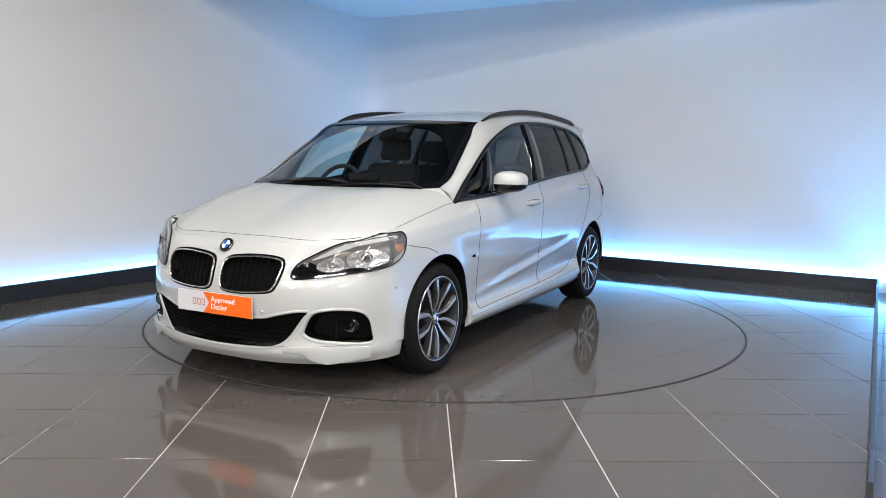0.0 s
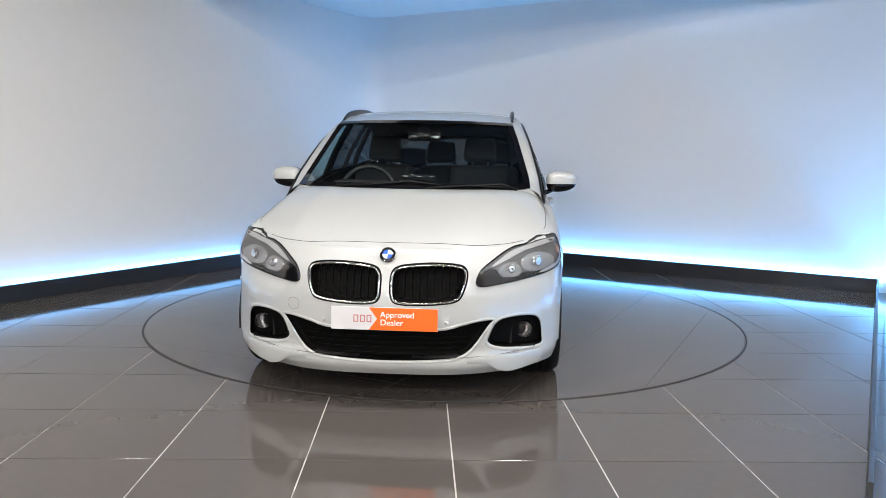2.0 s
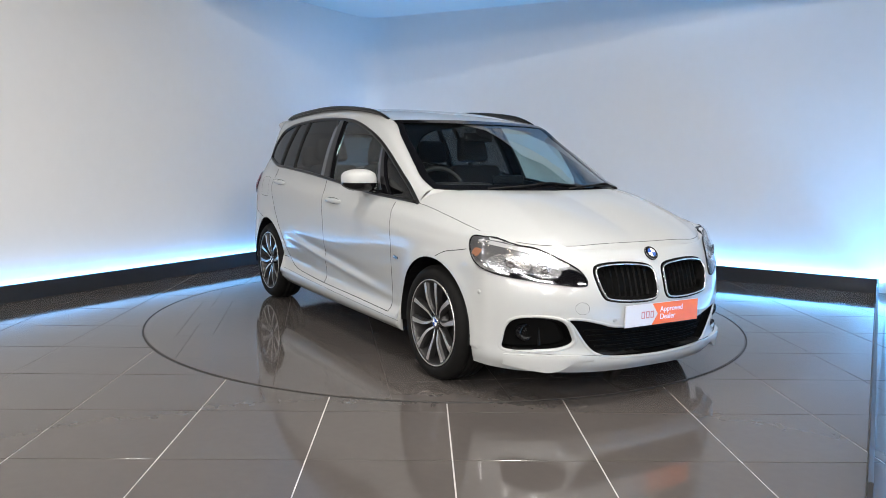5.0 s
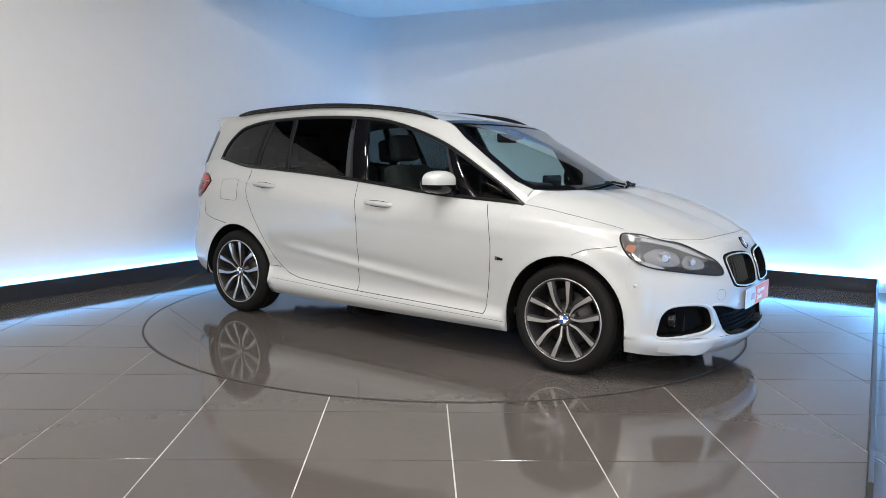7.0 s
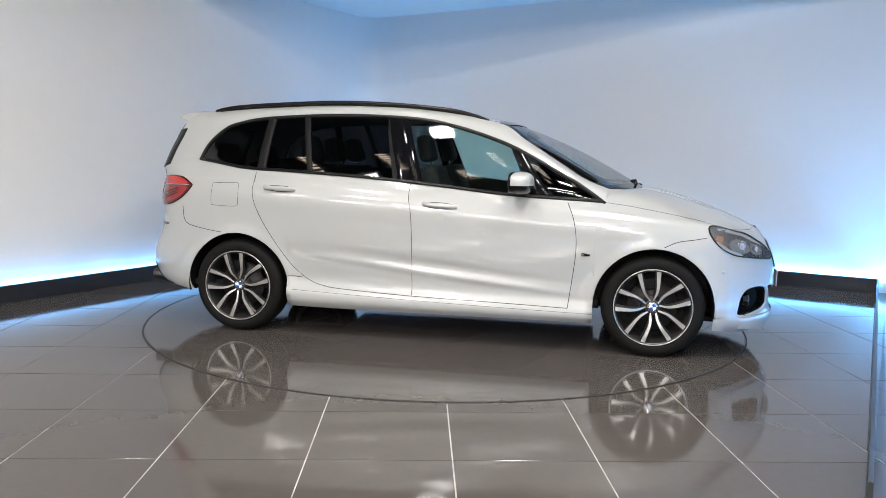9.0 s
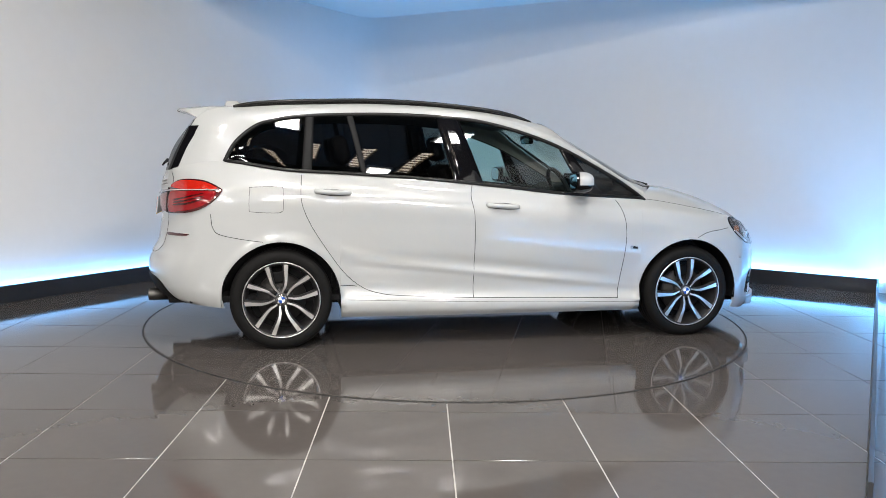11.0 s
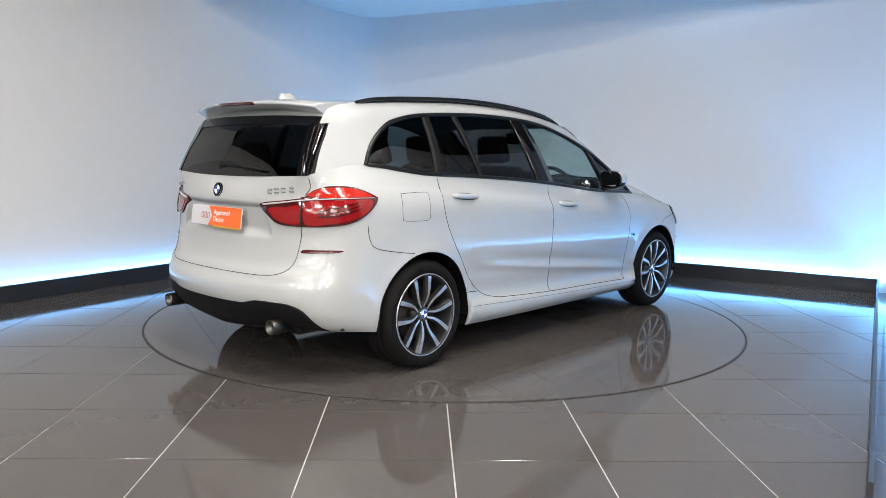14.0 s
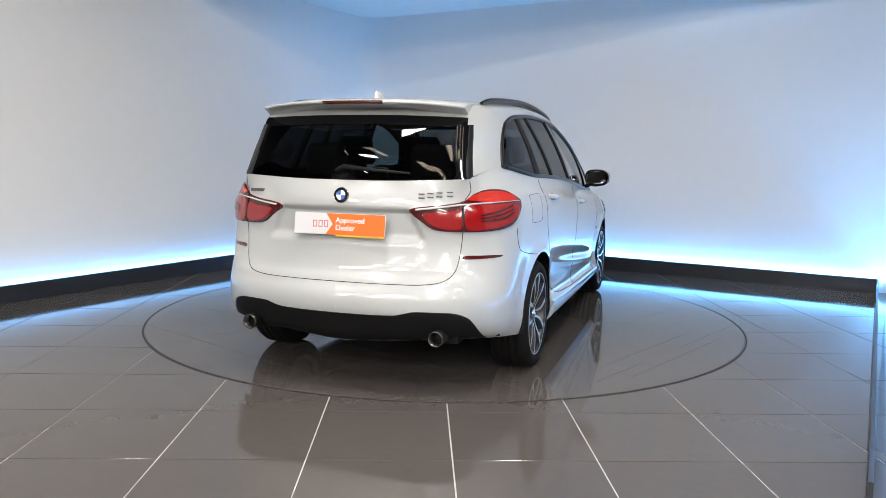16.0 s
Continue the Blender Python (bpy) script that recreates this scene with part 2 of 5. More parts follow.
part("disc_base", disc_bm, M_DISC_GROUT, turntable)
DISC_ANGLE = math.radians(-22)
HATCH = (-0.26, 0.26, -1.93, -1.69)
gj = 0.0012


def disc_piece(name, u0, u1, v0, v1, z=0.003, mat=None):
    poly = [(u0 + gj, v0 + gj), (u1 - gj, v0 + gj), (u1 - gj, v1 - gj), (u0 + gj, v1 - gj)]
    for k in range(128):
        a = 2 * math.pi * (k + 0.5) / 128
        poly = clip_poly(poly, math.cos(a), math.sin(a), RADIUS * 0.993)
        if len(poly) < 3:
            return
    bm = prism(poly, 0.0, z)
    bmesh.ops.rotate(bm, verts=bm.verts[:], cent=(0, 0, 0), matrix=Matrix.Rotation(DISC_ANGLE, 3, "Z"))
    part(name, bm, mat or M_DISC_TILE, turntable)


for i in range(-4, 4):
    for j in range(-4, 4):
        u, v = i * 0.61, j * 0.61
        if j == -3 and -2 < i < 1 or j == -4 and -2 < i < 1:
            # the hatch crosses these tiles: cut them round it
            h0, h1, w0, w1 = HATCH
            for a0, a1, b0, b1 in ((u, u + 0.61, v, min(v + 0.61, w0)), (u, u + 0.61, max(v, w1), v + 0.61),
                                   (u, min(u + 0.61, h0), max(v, w0), min(v + 0.61, w1)), (max(u, h1), u + 0.61, max(v, w0), min(v + 0.61, w1))):
                if a1 - a0 > 0.01 and b1 - b0 > 0.01:
                    disc_piece("tile", a0, a1, b0, b1)
        else:
            disc_piece("tile", u, u + 0.61, v, v + 0.61)
disc_piece("hatch", *HATCH)


# ---- the car ----
M_PAINT = material("pearl_white_paint", (0.425, 0.435, 0.43), 0.32, coat=1.0, coat_rough=0.07, vary=0.01, scale=3)
M_BLACK = material("gloss_black_trim", (0.004, 0.004, 0.005), 0.05, spec=0.4, coat=0.0, vary=0.05)
M_PLASTIC = material("matt_black_plastic", (0.0035, 0.0035, 0.004), 0.6, spec=0.25, vary=0.15, scale=30, bump=0.15, bump_scale=400)
M_TYRE = material("tyre_rubber", (0.0055, 0.0052, 0.005), 0.75, spec=0.2, vary=0.2, scale=20, bump=0.2, bump_scale=200)
M_CHROME = material("chrome", (0.75, 0.75, 0.76), 0.08, metal=1.0, vary=0.02)
M_ALLOY = material("machined_alloy", (0.60, 0.59, 0.58), 0.28, metal=0.8, vary=0.04, scale=20)
M_ALLOY_DARK = material("grey_painted_alloy", (0.045, 0.044, 0.045), 0.35, metal=0.5, vary=0.06, scale=20)
M_DISC = material("brake_disc_steel", (0.05, 0.047, 0.045), 0.5, metal=0.7, vary=0.2, scale=20)
M_BRAKE = material("worn_steel", (0.12, 0.115, 0.11), 0.4, metal=1.0, vary=0.2, scale=20)
M_CLOTH = material("black_seat_cloth", (0.007, 0.007, 0.008), 0.85, vary=0.2, scale=40, bump=0.3, bump_scale=300)
M_DASH = material("black_dashboard_plastic", (0.006, 0.006, 0.0065), 0.6, vary=0.15, scale=30)
M_LINING = material("pale_grey_headlining", (0.34, 0.33, 0.31), 0.9, vary=0.05, scale=20)
M_RED = material("red_lamp_lens", (0.25, 0.003, 0.005), 0.15, spec=0.4, coat=0.6, vary=0.08, scale=30)
M_RED_DARK = material("deep_red_lens", (0.06, 0.002, 0.003), 0.15, spec=0.4, coat=0.6, vary=0.08, scale=30)
M_RED_LIGHT = material("orange_red_lens", (0.45, 0.014, 0.006), 0.15, spec=0.4, coat=0.6, vary=0.08, scale=30)
M_CLEAR = material("clear_lamp_strip", (0.50, 0.47, 0.47), 0.1, coat=1.0, vary=0.05)
M_SEAM = material("panel_gap", (0.015, 0.015, 0.015), 0.8, vary=0.05)
M_SILVER = material("silver_lamp_bowl", (0.34, 0.34, 0.35), 0.2, metal=0.75, vary=0.02)
M_AMBER = material("amber_reflector", (0.26, 0.12, 0.07), 0.2, coat=1.0, vary=0.05)
M_ORANGE = material("orange_plate_print", (0.85, 0.14, 0.010), 0.4, vary=0.02)
M_PLATE = material("white_plate_print", (0.62, 0.61, 0.63), 0.4, vary=0.02)
M_YELLOW = material("yellow_plate_edge", (0.75, 0.50, 0.03), 0.4, vary=0.02)
M_BLUE = material("blue_enamel", (0.02, 0.09, 0.42), 0.2, coat=1.0, vary=0.02)
M_LOGO = material("grey_red_print", (0.50, 0.17, 0.17), 0.5, vary=0.02)
M_WHITE_INK = material("white_ink", (0.85, 0.85, 0.85), 0.5, vary=0.0)
M_BADGE = material("grey_chrome_badge", (0.42, 0.42, 0.43), 0.25, metal=1.0, vary=0.02)
M_LAMP_IN = material("lamp_inner_chrome", (0.12, 0.12, 0.125), 0.2, metal=0.5, vary=0.08, scale=40)
M_VOID = material("black_grille_mesh", (0.0015, 0.0015, 0.0015), 0.7, spec=0.08, vary=0.1)
M_BROW = material("pale_lamp_brow", (0.30, 0.30, 0.305), 0.25, coat=0.5, vary=0.04)
M_RAIL = material("satin_black_rail", (0.006, 0.006, 0.006), 0.3, spec=0.35, vary=0.05)
G_CLEAR = glass_material("windscreen_glass", (0.78, 0.86, 0.85), 0.0, 0.95, 3.2)
G_SIDE = glass_material("green_side_glass", (0.62, 0.80, 0.77))
G_PRIVACY = glass_material("dark_privacy_glass", (0.10, 0.105, 0.11), 0.0, 0.5)
G_LAMP = glass_material("lamp_cover_glass", (0.96, 0.97, 0.98), 0.0, 0.12)

OX, OY = 0.1277, -0.1166
car = tagged(new("car"), "white compact people carrier with black roof rails, parked on the turntable", "car")
SHIFT = Matrix.Translation((OX, OY, 0))


def cpart(name, data, mat, parent=None, label=""):
    """A part of the car, given in the car's own measures from the middle of its wheelbase."""
    ob = part(name, data, mat, parent or car, label)
    if parent is None:
        ob.matrix_local = SHIFT
    return ob


def crom(pts, n=8, closed=False):
    """A smooth curve through points."""
    p = np.array(pts, float)
    m = len(p)
    out = []
    for i in range(m if closed else m - 1):
        a, b, c, d = (p[(i - 1) % m], p[i], p[(i + 1) % m], p[(i + 2) % m]) if closed else (p[max(i - 1, 0)], p[i], p[i + 1], p[min(i + 2, m - 1)])
        for k in range(n):
            t = k / n
            out.append(0.5 * (2 * b + (c - a) * t + (2 * a - 5 * b + 4 * c - d) * t * t + (3 * b - a - 3 * c + d) * t ** 3))
    if not closed:
        out.append(p[-1])
    return np.array(out)


def profile(pts, n=14):
    """A smooth curve through unevenly spaced points, with no overshoot where two lie close."""
    p = np.array(pts, float)
    d = np.maximum(np.linalg.norm(np.diff(p, axis=0), axis=1), 1e-6)
    v = np.diff(p, axis=0) / d[:, None]
    m = np.concatenate([v[:1], (v[:-1] * d[1:, None] + v[1:] * d[:-1, None]) / (d[:-1] + d[1:])[:, None], v[-1:]])
    out = []
    for i in range(len(p) - 1):
        for k in range(n):
            t = k / n
            out.append((2 * t ** 3 - 3 * t * t + 1) * p[i] + (t ** 3 - 2 * t * t + t) * d[i] * m[i] + (3 * t * t - 2 * t ** 3) * p[i + 1] + (t ** 3 - t * t) * d[i] * m[i + 1])
    return np.array(out + [p[-1]])


def at(curve, s):
    """Points at parameters s (0..1 along the index) of a dense curve."""
    s = np.clip(np.asarray(s, float), 0, 1) * (len(curve) - 1)
    i = np.minimum(s.astype(int), len(curve) - 2)
    f = (s - i)[:, None]
    return curve[i] * (1 - f) + curve[i + 1] * f


def by_length(curve, n):
    d = np.concatenate([[0], np.cumsum(np.linalg.norm(np.diff(curve, axis=0), axis=1))])
    s = np.linspace(0, d[-1], n)
    return np.stack([np.interp(s, d, curve[:, k]) for k in range(3)], -1)


def grid_faces(nu, nv, flip=False, wrap=False):
    f = []
    for i in range(nu if wrap else nu - 1):
        for j in range(nv - 1):
            i2 = (i + 1) % nu
            q = (i * nv + j, i2 * nv + j, i2 * nv + j + 1, i * nv + j + 1)
            f.append(q[::-1] if flip else q)
    return f


def grid_normals(g):
    du, dv = np.gradient(g, axis=0), np.gradient(g, axis=1)
    n = np.cross(du, dv)
    return n / np.maximum(np.linalg.norm(n, axis=2, keepdims=True), 1e-9)


def both_sides(g):
    """A half grid (y >= 0) and its mirror image as one set of verts and faces."""
    nu, nv = g.shape[:2]
    a = g.reshape(-1, 3)
    return np.concatenate([a, a * [1, -1, 1]]), grid_faces(nu, nv) + [tuple(k + nu * nv for k in q[::-1]) for q in grid_faces(nu, nv)]


def mirror_mesh(name, g, mats=None, smooth=True):
    v, f = both_sides(g)
    me = mesh_of(name, v, f, smooth)
    bm = bmesh.new()
    bm.from_mesh(me)
    bmesh.ops.remove_doubles(bm, verts=bm.verts[:], dist=0.0005)
    bmesh.ops.recalc_face_normals(bm, faces=bm.faces[:])
    for q in bm.faces:
        q.smooth = smooth
    bm.to_mesh(me)
    bm.free()
    return me


def side_mesh(name, g, sign, smooth=True):
    v = g.reshape(-1, 3) * [1, sign, 1]
    me = mesh_of(name, v, grid_faces(*g.shape[:2], flip=sign < 0), smooth)
    return me


# body levels from the front centre round one side to the rear centre
PLAN = np.array([(2.225, 0), (2.21, .25), (2.15, .47), (2.01, .68), (1.885, .80), (1.755, .865), (1.39, .897), (1.03, .900), (.5, .902), (0, .902), (-.5, .902),
                 (-1.03, .900), (-1.39, .895), (-1.745, .870), (-1.97, .82), (-2.12, .70), (-2.215, .50), (-2.265, .25), (-2.28, 0)])
KNOT = [0, 3, 5, 7, 11, 13, 15, 18]


def level(zs, fi, ri, ts):
    """zs and ts: height and tuck at the front centre, front corner, fore arch, sill front, sill rear, rear arch, rear corner, rear centre."""
    k = np.arange(19)
    z = crom([(a, b, 0) for a, b in zip(KNOT, zs)], 12)
    z = np.interp(k, z[:, 0], z[:, 1])
    t = np.interp(k, KNOT, ts)
    x = PLAN[:, 0].copy()
    x[:6] -= fi * np.array([1, 1, 1, .8, .5, .2])
    x[13:] += ri * np.array([.2, .5, .8, 1, 1, 1])
    return np.stack([x, np.maximum(PLAN[:, 1] - t, 0) * (PLAN[:, 1] > 0), z], -1)


BELT = np.array([(2.085, 0, .792), (2.075, .25, .787), (2.02, .46, .775), (1.90, .625, .79), (1.785, .725, .825), (1.66, .785, .862), (1.37, .800, .918), (1.06, .803, .962),
                 (.5, .838, .992), (0, .853, 1.042), (-.5, .857, 1.085), (-1.03, .845, 1.115), (-1.36, .815, 1.130), (-1.73, .735, 1.180), (-1.93, .700, 1.160),
                 (-2.066, .640, 1.125), (-2.115, .45, 1.113), (-2.145, .22, 1.106), (-2.15, 0, 1.105)])
LEVELS = [
    level([.165, .165, .190, .198, .203, .270, .290, .250], .05, .13, [0, .02, .02, .035, .035, .02, .03, 0]),
    level([.215, .215, .235, .235, .245, .300, .320, .300], .01, .06, [0, .0, .005, .0, .0, .01, .02, 0]),
    level([.300, .300, .310, .285, .330, .370, .380, .390], .015, .02, [0, .0, .0, .004, .004, .0, .0, 0]),
    level([.335, .335, .340, .305, .355, .400, .430, .440], .012, .0, [0, .0, .0, .022, .022, .0, .0, 0]),
    level([.440, .450, .470, .440, .500, .520, .520, .520], .0, .0, [0, .0, .0, .026, .026, .0, .0, 0]),
    level([.560, .590, .610, .600, .640, .640, .640, .600], .008, .05, [0, .012, .0, .008, .008, .0, .01, 0]),
    level([.660, .690, .735, .725, .800, .810, .785, .750], .038, .08, [0, .035, .004, .0, .0, .004, .02, 0]),
    level([.727, .750, .780, .808, .967, 1.000, .930, .908], .080, .08, [0, .046, .018, .0, .0, .026, .030, 0]),
    level([.744, .770, .804, .834, .991, 1.024, .955, .935], .092, .081, [0, .052, .027, .006, .0065, .037, .037, 0]),
    level([.770, .790, .825, .888, 1.030, 1.075, 1.01, 1.0], .11, .085, [0, .055, .038, .024, .028, .070, .055, 0]),
    BELT,
]
NU_CTRL = [crom(lv, 16) for lv in LEVELS]
ARCH_R, HUB_Z, AXLE = 0.368, 0.322, 1.39


def columns():
    """Index parameters of the body's columns, gathered so that the wheel arches come out round."""
    dense = NU_CTRL[4]
    idx = np.linspace(0, 1, len(dense))
    x = dense[:, 0]
    side = slice(5 * 16 - 8, 13 * 16 + 9)
    want = []
    for ax in (AXLE, -AXLE):
        want += [ax + ARCH_R * math.cos(a) for a in np.linspace(0, math.pi, 37)]
        want += [ax + ARCH_R + 0.002, ax - ARCH_R - 0.002]
    want += list(np.arange(-.98, .99, .03))
    want = sorted(want, reverse=True)
    s = np.interp(want, x[side][::-1], idx[side][::-1])
    head = np.linspace(0, s[0], 130)[:-1]
    tail = np.linspace(s[-1], 1, 64)[1:]
    return np.concatenate([head, s, tail])


COLS = columns()
net = np.stack([at(c, COLS) for c in NU_CTRL], 1)
body = []
for col in net:
    prof = profile(col)
    x = col[4][0]
    low = None
    for ax in (AXLE, -AXLE):
        if abs(x - ax) < ARCH_R + 1e-4:
            low = HUB_Z + math.sqrt(max(ARCH_R ** 2 - (x - ax) ** 2, 0))
    if low is not None:
        k = np.argmax(prof[:, 2] > low)
        if k > 0:
            f = (low - prof[k - 1, 2]) / (prof[k, 2] - prof[k - 1, 2])
            prof = np.concatenate([[prof[k - 1] * (1 - f) + prof[k] * f], prof[k:]])
    body.append(by_length(prof, 84))
body = np.array(body)
# flared lips round the wheel arches and creases pressed into the doors
for i in range(len(body)):
    for j in range(body.shape[1]):
        x, y, z = body[i, j]
        for ax in (AXLE, -AXLE):
            r = math.hypot(x - ax, z - HUB_Z)
            if z > HUB_Z - 0.05 and abs(y) > 0.7:
                body[i, j, 1] += 0.010 * math.exp(-((r - ARCH_R) / 0.045) ** 2)
        if -1.2 < x < 1.05 and z < 0.75:
            zc = 0.542 - 0.103 * (x + 0.49) / 0.98
            fade = max(0.0, 1 - ((x - 0.05) / 1.0) ** 2)
            body[i, j, 1] += fade * (0.009 * math.exp(-((z - zc + 0.020) / 0.022) ** 2) - 0.007 * math.exp(-((z - zc - 0.035) / 0.035) ** 2))

# the plate's recess between the tail lamps


def ramp(a, b, v):
    t = min(max((v - a) / (b - a), 0.0), 1.0)
    return t * t * (3 - 2 * t)


for i in range(len(body)):
    for j in range(body.shape[1]):
        x, y, z = body[i, j]
        if x < -2.0:
            edge = np.interp(z, [.76, .955], [.46, .37])
            body[i, j, 0] += 0.030 * ramp(edge + .02, edge - .02, y) * ramp(.775, .835, z) * ramp(.962, .950, z)
            body[i, j, 0] -= 0.010 * math.exp(-((z - .60) / .03) ** 2) * ramp(.80, .6, y)

from mathutils.bvhtree import BVHTree

bv, bf = both_sides(body)
SKIN = BVHTree.FromPolygons([tuple(v) for v in bv], bf)


def on_side(x, z, sign=-1.0, off=0.0):
    hit = SKIN.ray_cast(Vector((x, 3 * sign, z)), Vector((0, -sign, 0)))
    y = hit[0].y if hit[0] is not None else 0.85 * sign
    return Vector((x, y + off * sign, z))


def on_front(y, z, off=0.0):
    hit = SKIN.ray_cast(Vector((4, y, z)), Vector((-1, 0, 0)))
    x = hit[0].x if hit[0] is not None else 2.1
    return Vector((x + off, y, z))


def on_rear(y, z, off=0.0):
    hit = SKIN.ray_cast(Vector((-4, y, z)), Vector((1, 0, 0)))
    x = hit[0].x if hit[0] is not None else -2.15
    return Vector((x - off, y, z))


def inside(p, poly):
    c = False
    n = len(poly)
    for k in range(n):
        (x1, y1), (x2, y2) = poly[k], poly[k - 1]
        if (y1 > p[1]) != (y2 > p[1]) and p[0] < (x2 - x1) * (p[1] - y1) / (y2 - y1) + x1:
            c = not c
    return c


def outline(pts, n=6):
    return [(p[0], p[1]) for p in crom([(a, b, 0) for a, b in pts], n, closed=True)]


# openings in the front: kidneys, lower intake, fog-lamp pockets (y, z)
KIDNEY = [(.038, .552), (.031, .61), (.036, .668), (.066, .693), (.15, .705), (.25, .709), (.345, .702), (.381, .684), (.384, .640), (.362, .570), (.325, .543), (.19, .530), (.075, .532)]
INTAKE = [(0, .392), (.27, .396), (.37, .418), (.45, .436), (.522, .440), (.50, .410), (.425, .305), (.36, .262), (.25, .248), (0, .240)]
FOG = [(.500, .325), (.508, .370), (.538, .425), (.59, .446), (.68, .449), (.738, .436), (.765, .400), (.774, .335), (.772, .284), (.70, .279), (.56, .294)]
INTAKE_FULL = INTAKE + [(-y, z) for y, z in INTAKE[-2:0:-1]]


def scaled(poly, k):
    cx, cy = sum(p[0] for p in poly) / len(poly), sum(p[1] for p in poly) / len(poly)
    return [(cx + (x - cx) * k, cy + (y - cy) * k) for x, y in poly]


HOLES = [outline(KIDNEY), outline(INTAKE_FULL), outline(FOG)]


def grown(poly, d):
    """The polygon with its outline moved out by d."""
    a = sum(p[0] * q[1] - q[0] * p[1] for p, q in zip(poly, poly[1:] + poly[:1]))
    s = 1.0 if a > 0 else -1.0
    out = []
    for k, (x, y) in enumerate(poly):
        (x0, y0), (x1, y1) = poly[k - 1], poly[(k + 1) % len(poly)]
        tx, ty = x1 - x0, y1 - y0
        m = math.hypot(tx, ty) or 1.0
        out.append((x + s * d * ty / m, y - s * d * tx / m))
    return out


HOLE_CUT = [grown(h, 0.003) for h in HOLES]
# panels of the body by where their faces lie
DOOR_F = [(.845, .955), (.90, .80), (.905, .68), (.89, .5), (.865, .288), (-.152, .312), (-.155, .75), (-.185, .95), (-.168, 1.07), (.4, 1.1)]
DOOR_R = [(-.168, 1.07), (-.185, .95), (-.155, .75), (-.152, .312), (-.60, .335), (-.78, .352), (-.90, .395), (-1.0, .49), (-1.13, .67), (-1.22, .82), (-1.268, .95), (-1.262, 1.13), (-.6, 1.2)]


def panel_of(c):
    x, y, z = c
    if x < -1.2 and abs(y) < 0.62 + 0.08 * (z > .75) and z > 0.49 and x < -1.9:
        return "tailgate"
    if inside((x, z), DOOR_F):
        return "front_door"
    if inside((x, z), DOOR_R):
        return "rear_door"
    if -1.03 < x < 1.02:
        return "sill" if z < 0.42 else ("rear_quarter" if x < -.5 else "front_wing")
    if x > 0:
        edge = .72 + (1.66 - x) * .10 if x < 1.76 else .70
        return "front_bumper" if (z < edge and x > 1.39 and (x > 1.70 or z < .72)) or (x > 1.76) else "front_wing"
    return "rear_bumper" if (z < .70 and x < -1.6) or x < -1.98 and z < .76 else "rear_quarter"


nu, nv = body.shape[:2]
nrm = grid_normals(body).reshape(-1, 3)
flatv = body.reshape(-1, 3)
cent = (body[:-1, :-1] + body[1:, :-1] + body[1:, 1:] + body[:-1, 1:]) / 4
groups = {}
faces = grid_faces(nu, nv)
for k, q in enumerate(faces):
    i, j = divmod(k, nv - 1)
    c = cent[i, j]
    if c[0] > 1.5:
        if any(inside((c[1], c[2]), h) for h in HOLE_CUT):
            continue
    groups.setdefault(panel_of(c), []).append(q)


def panel_mesh(name, fs, sign):
    used = sorted({k for q in fs for k in q})
    new_of = {k: n for n, k in enumerate(used)}
    v = flatv[used] * [1, sign, 1]
    me = bpy.data.meshes.new(name)
    me.from_pydata([tuple(p) for p in v], [], [tuple(new_of[k] for k in (q if sign > 0 else q[::-1])) for q in fs])
    me.shade_smooth()
    n = nrm[used] * [1, sign, 1]
    s = 1.0 if np.mean(n[:, 1] * sign) > 0 else -1.0
    if s < 0:
        me.flip_normals()
    me.normals_split_custom_set_from_vertices([tuple(p * s) for p in n])
    return me


def joined(name, a, b):
    v = [tuple(p.co) for p in a.vertices] + [tuple(p.co) for p in b.vertices]
    n = [tuple(p.vector) for p in a.corner_normals] + [tuple(p.vector) for p in b.corner_normals]
    k = len(a.vertices)
    f = [tuple(p.vertices) for p in a.polygons] + [tuple(i + k for i in p.vertices) for p in b.polygons]
    me = bpy.data.meshes.new(name)
    me.from_pydata(v, [], f)
    me.shade_smooth()
    me.normals_split_custom_set(n)
    return me


PANEL = {}
for nm, fs in groups.items():
    if nm in ("tailgate", "front_bumper", "rear_bumper"):
        PANEL[nm] = cpart(nm, joined(nm, panel_mesh(nm, fs, 1), panel_mesh(nm, fs, -1)), M_PAINT)
    else:
        for sign in (1, -1):
            PANEL[nm, sign] = cpart(nm, panel_mesh(nm, fs, sign), M_PAINT)

# bonnet: a blended patch between its nose edge, its flanks, the centre line and the scuttle
belt = NU_CTRL[-1]
nose = belt[:4 * 16 + 1]
flank = belt[4 * 16:7 * 16 + 1]
spine = crom([(2.085, 0, .792), (2.02, 0, .822), (1.90, 0, .868), (1.6, 0, .968), (1.34, 0, 1.038)], 10)
scuttle = crom([(1.34, 0, 1.038), (1.305, .3, 1.041), (1.215, .58, 1.040), (1.125, .725, 1.018), (1.06, .803, .962)], 10)
NS, NT = 60, 44


def coons(c0, c1, d0, d1, ns, nt):
    s, t = np.linspace(0, 1, ns), np.linspace(0, 1, nt)
    C0, C1, D0, D1 = by_length(c0, ns), by_length(c1, ns), by_length(d0, nt), by_length(d1, nt)
    S, T = s[:, None, None], t[None, :, None]
    g = (1 - T) * C0[:, None] + T * C1[:, None] + (1 - S) * D0[None] + S * D1[None]
    return g - ((1 - S) * (1 - T) * D0[0] + S * (1 - T) * D1[0] + (1 - S) * T * D0[-1] + S * T * D1[-1])


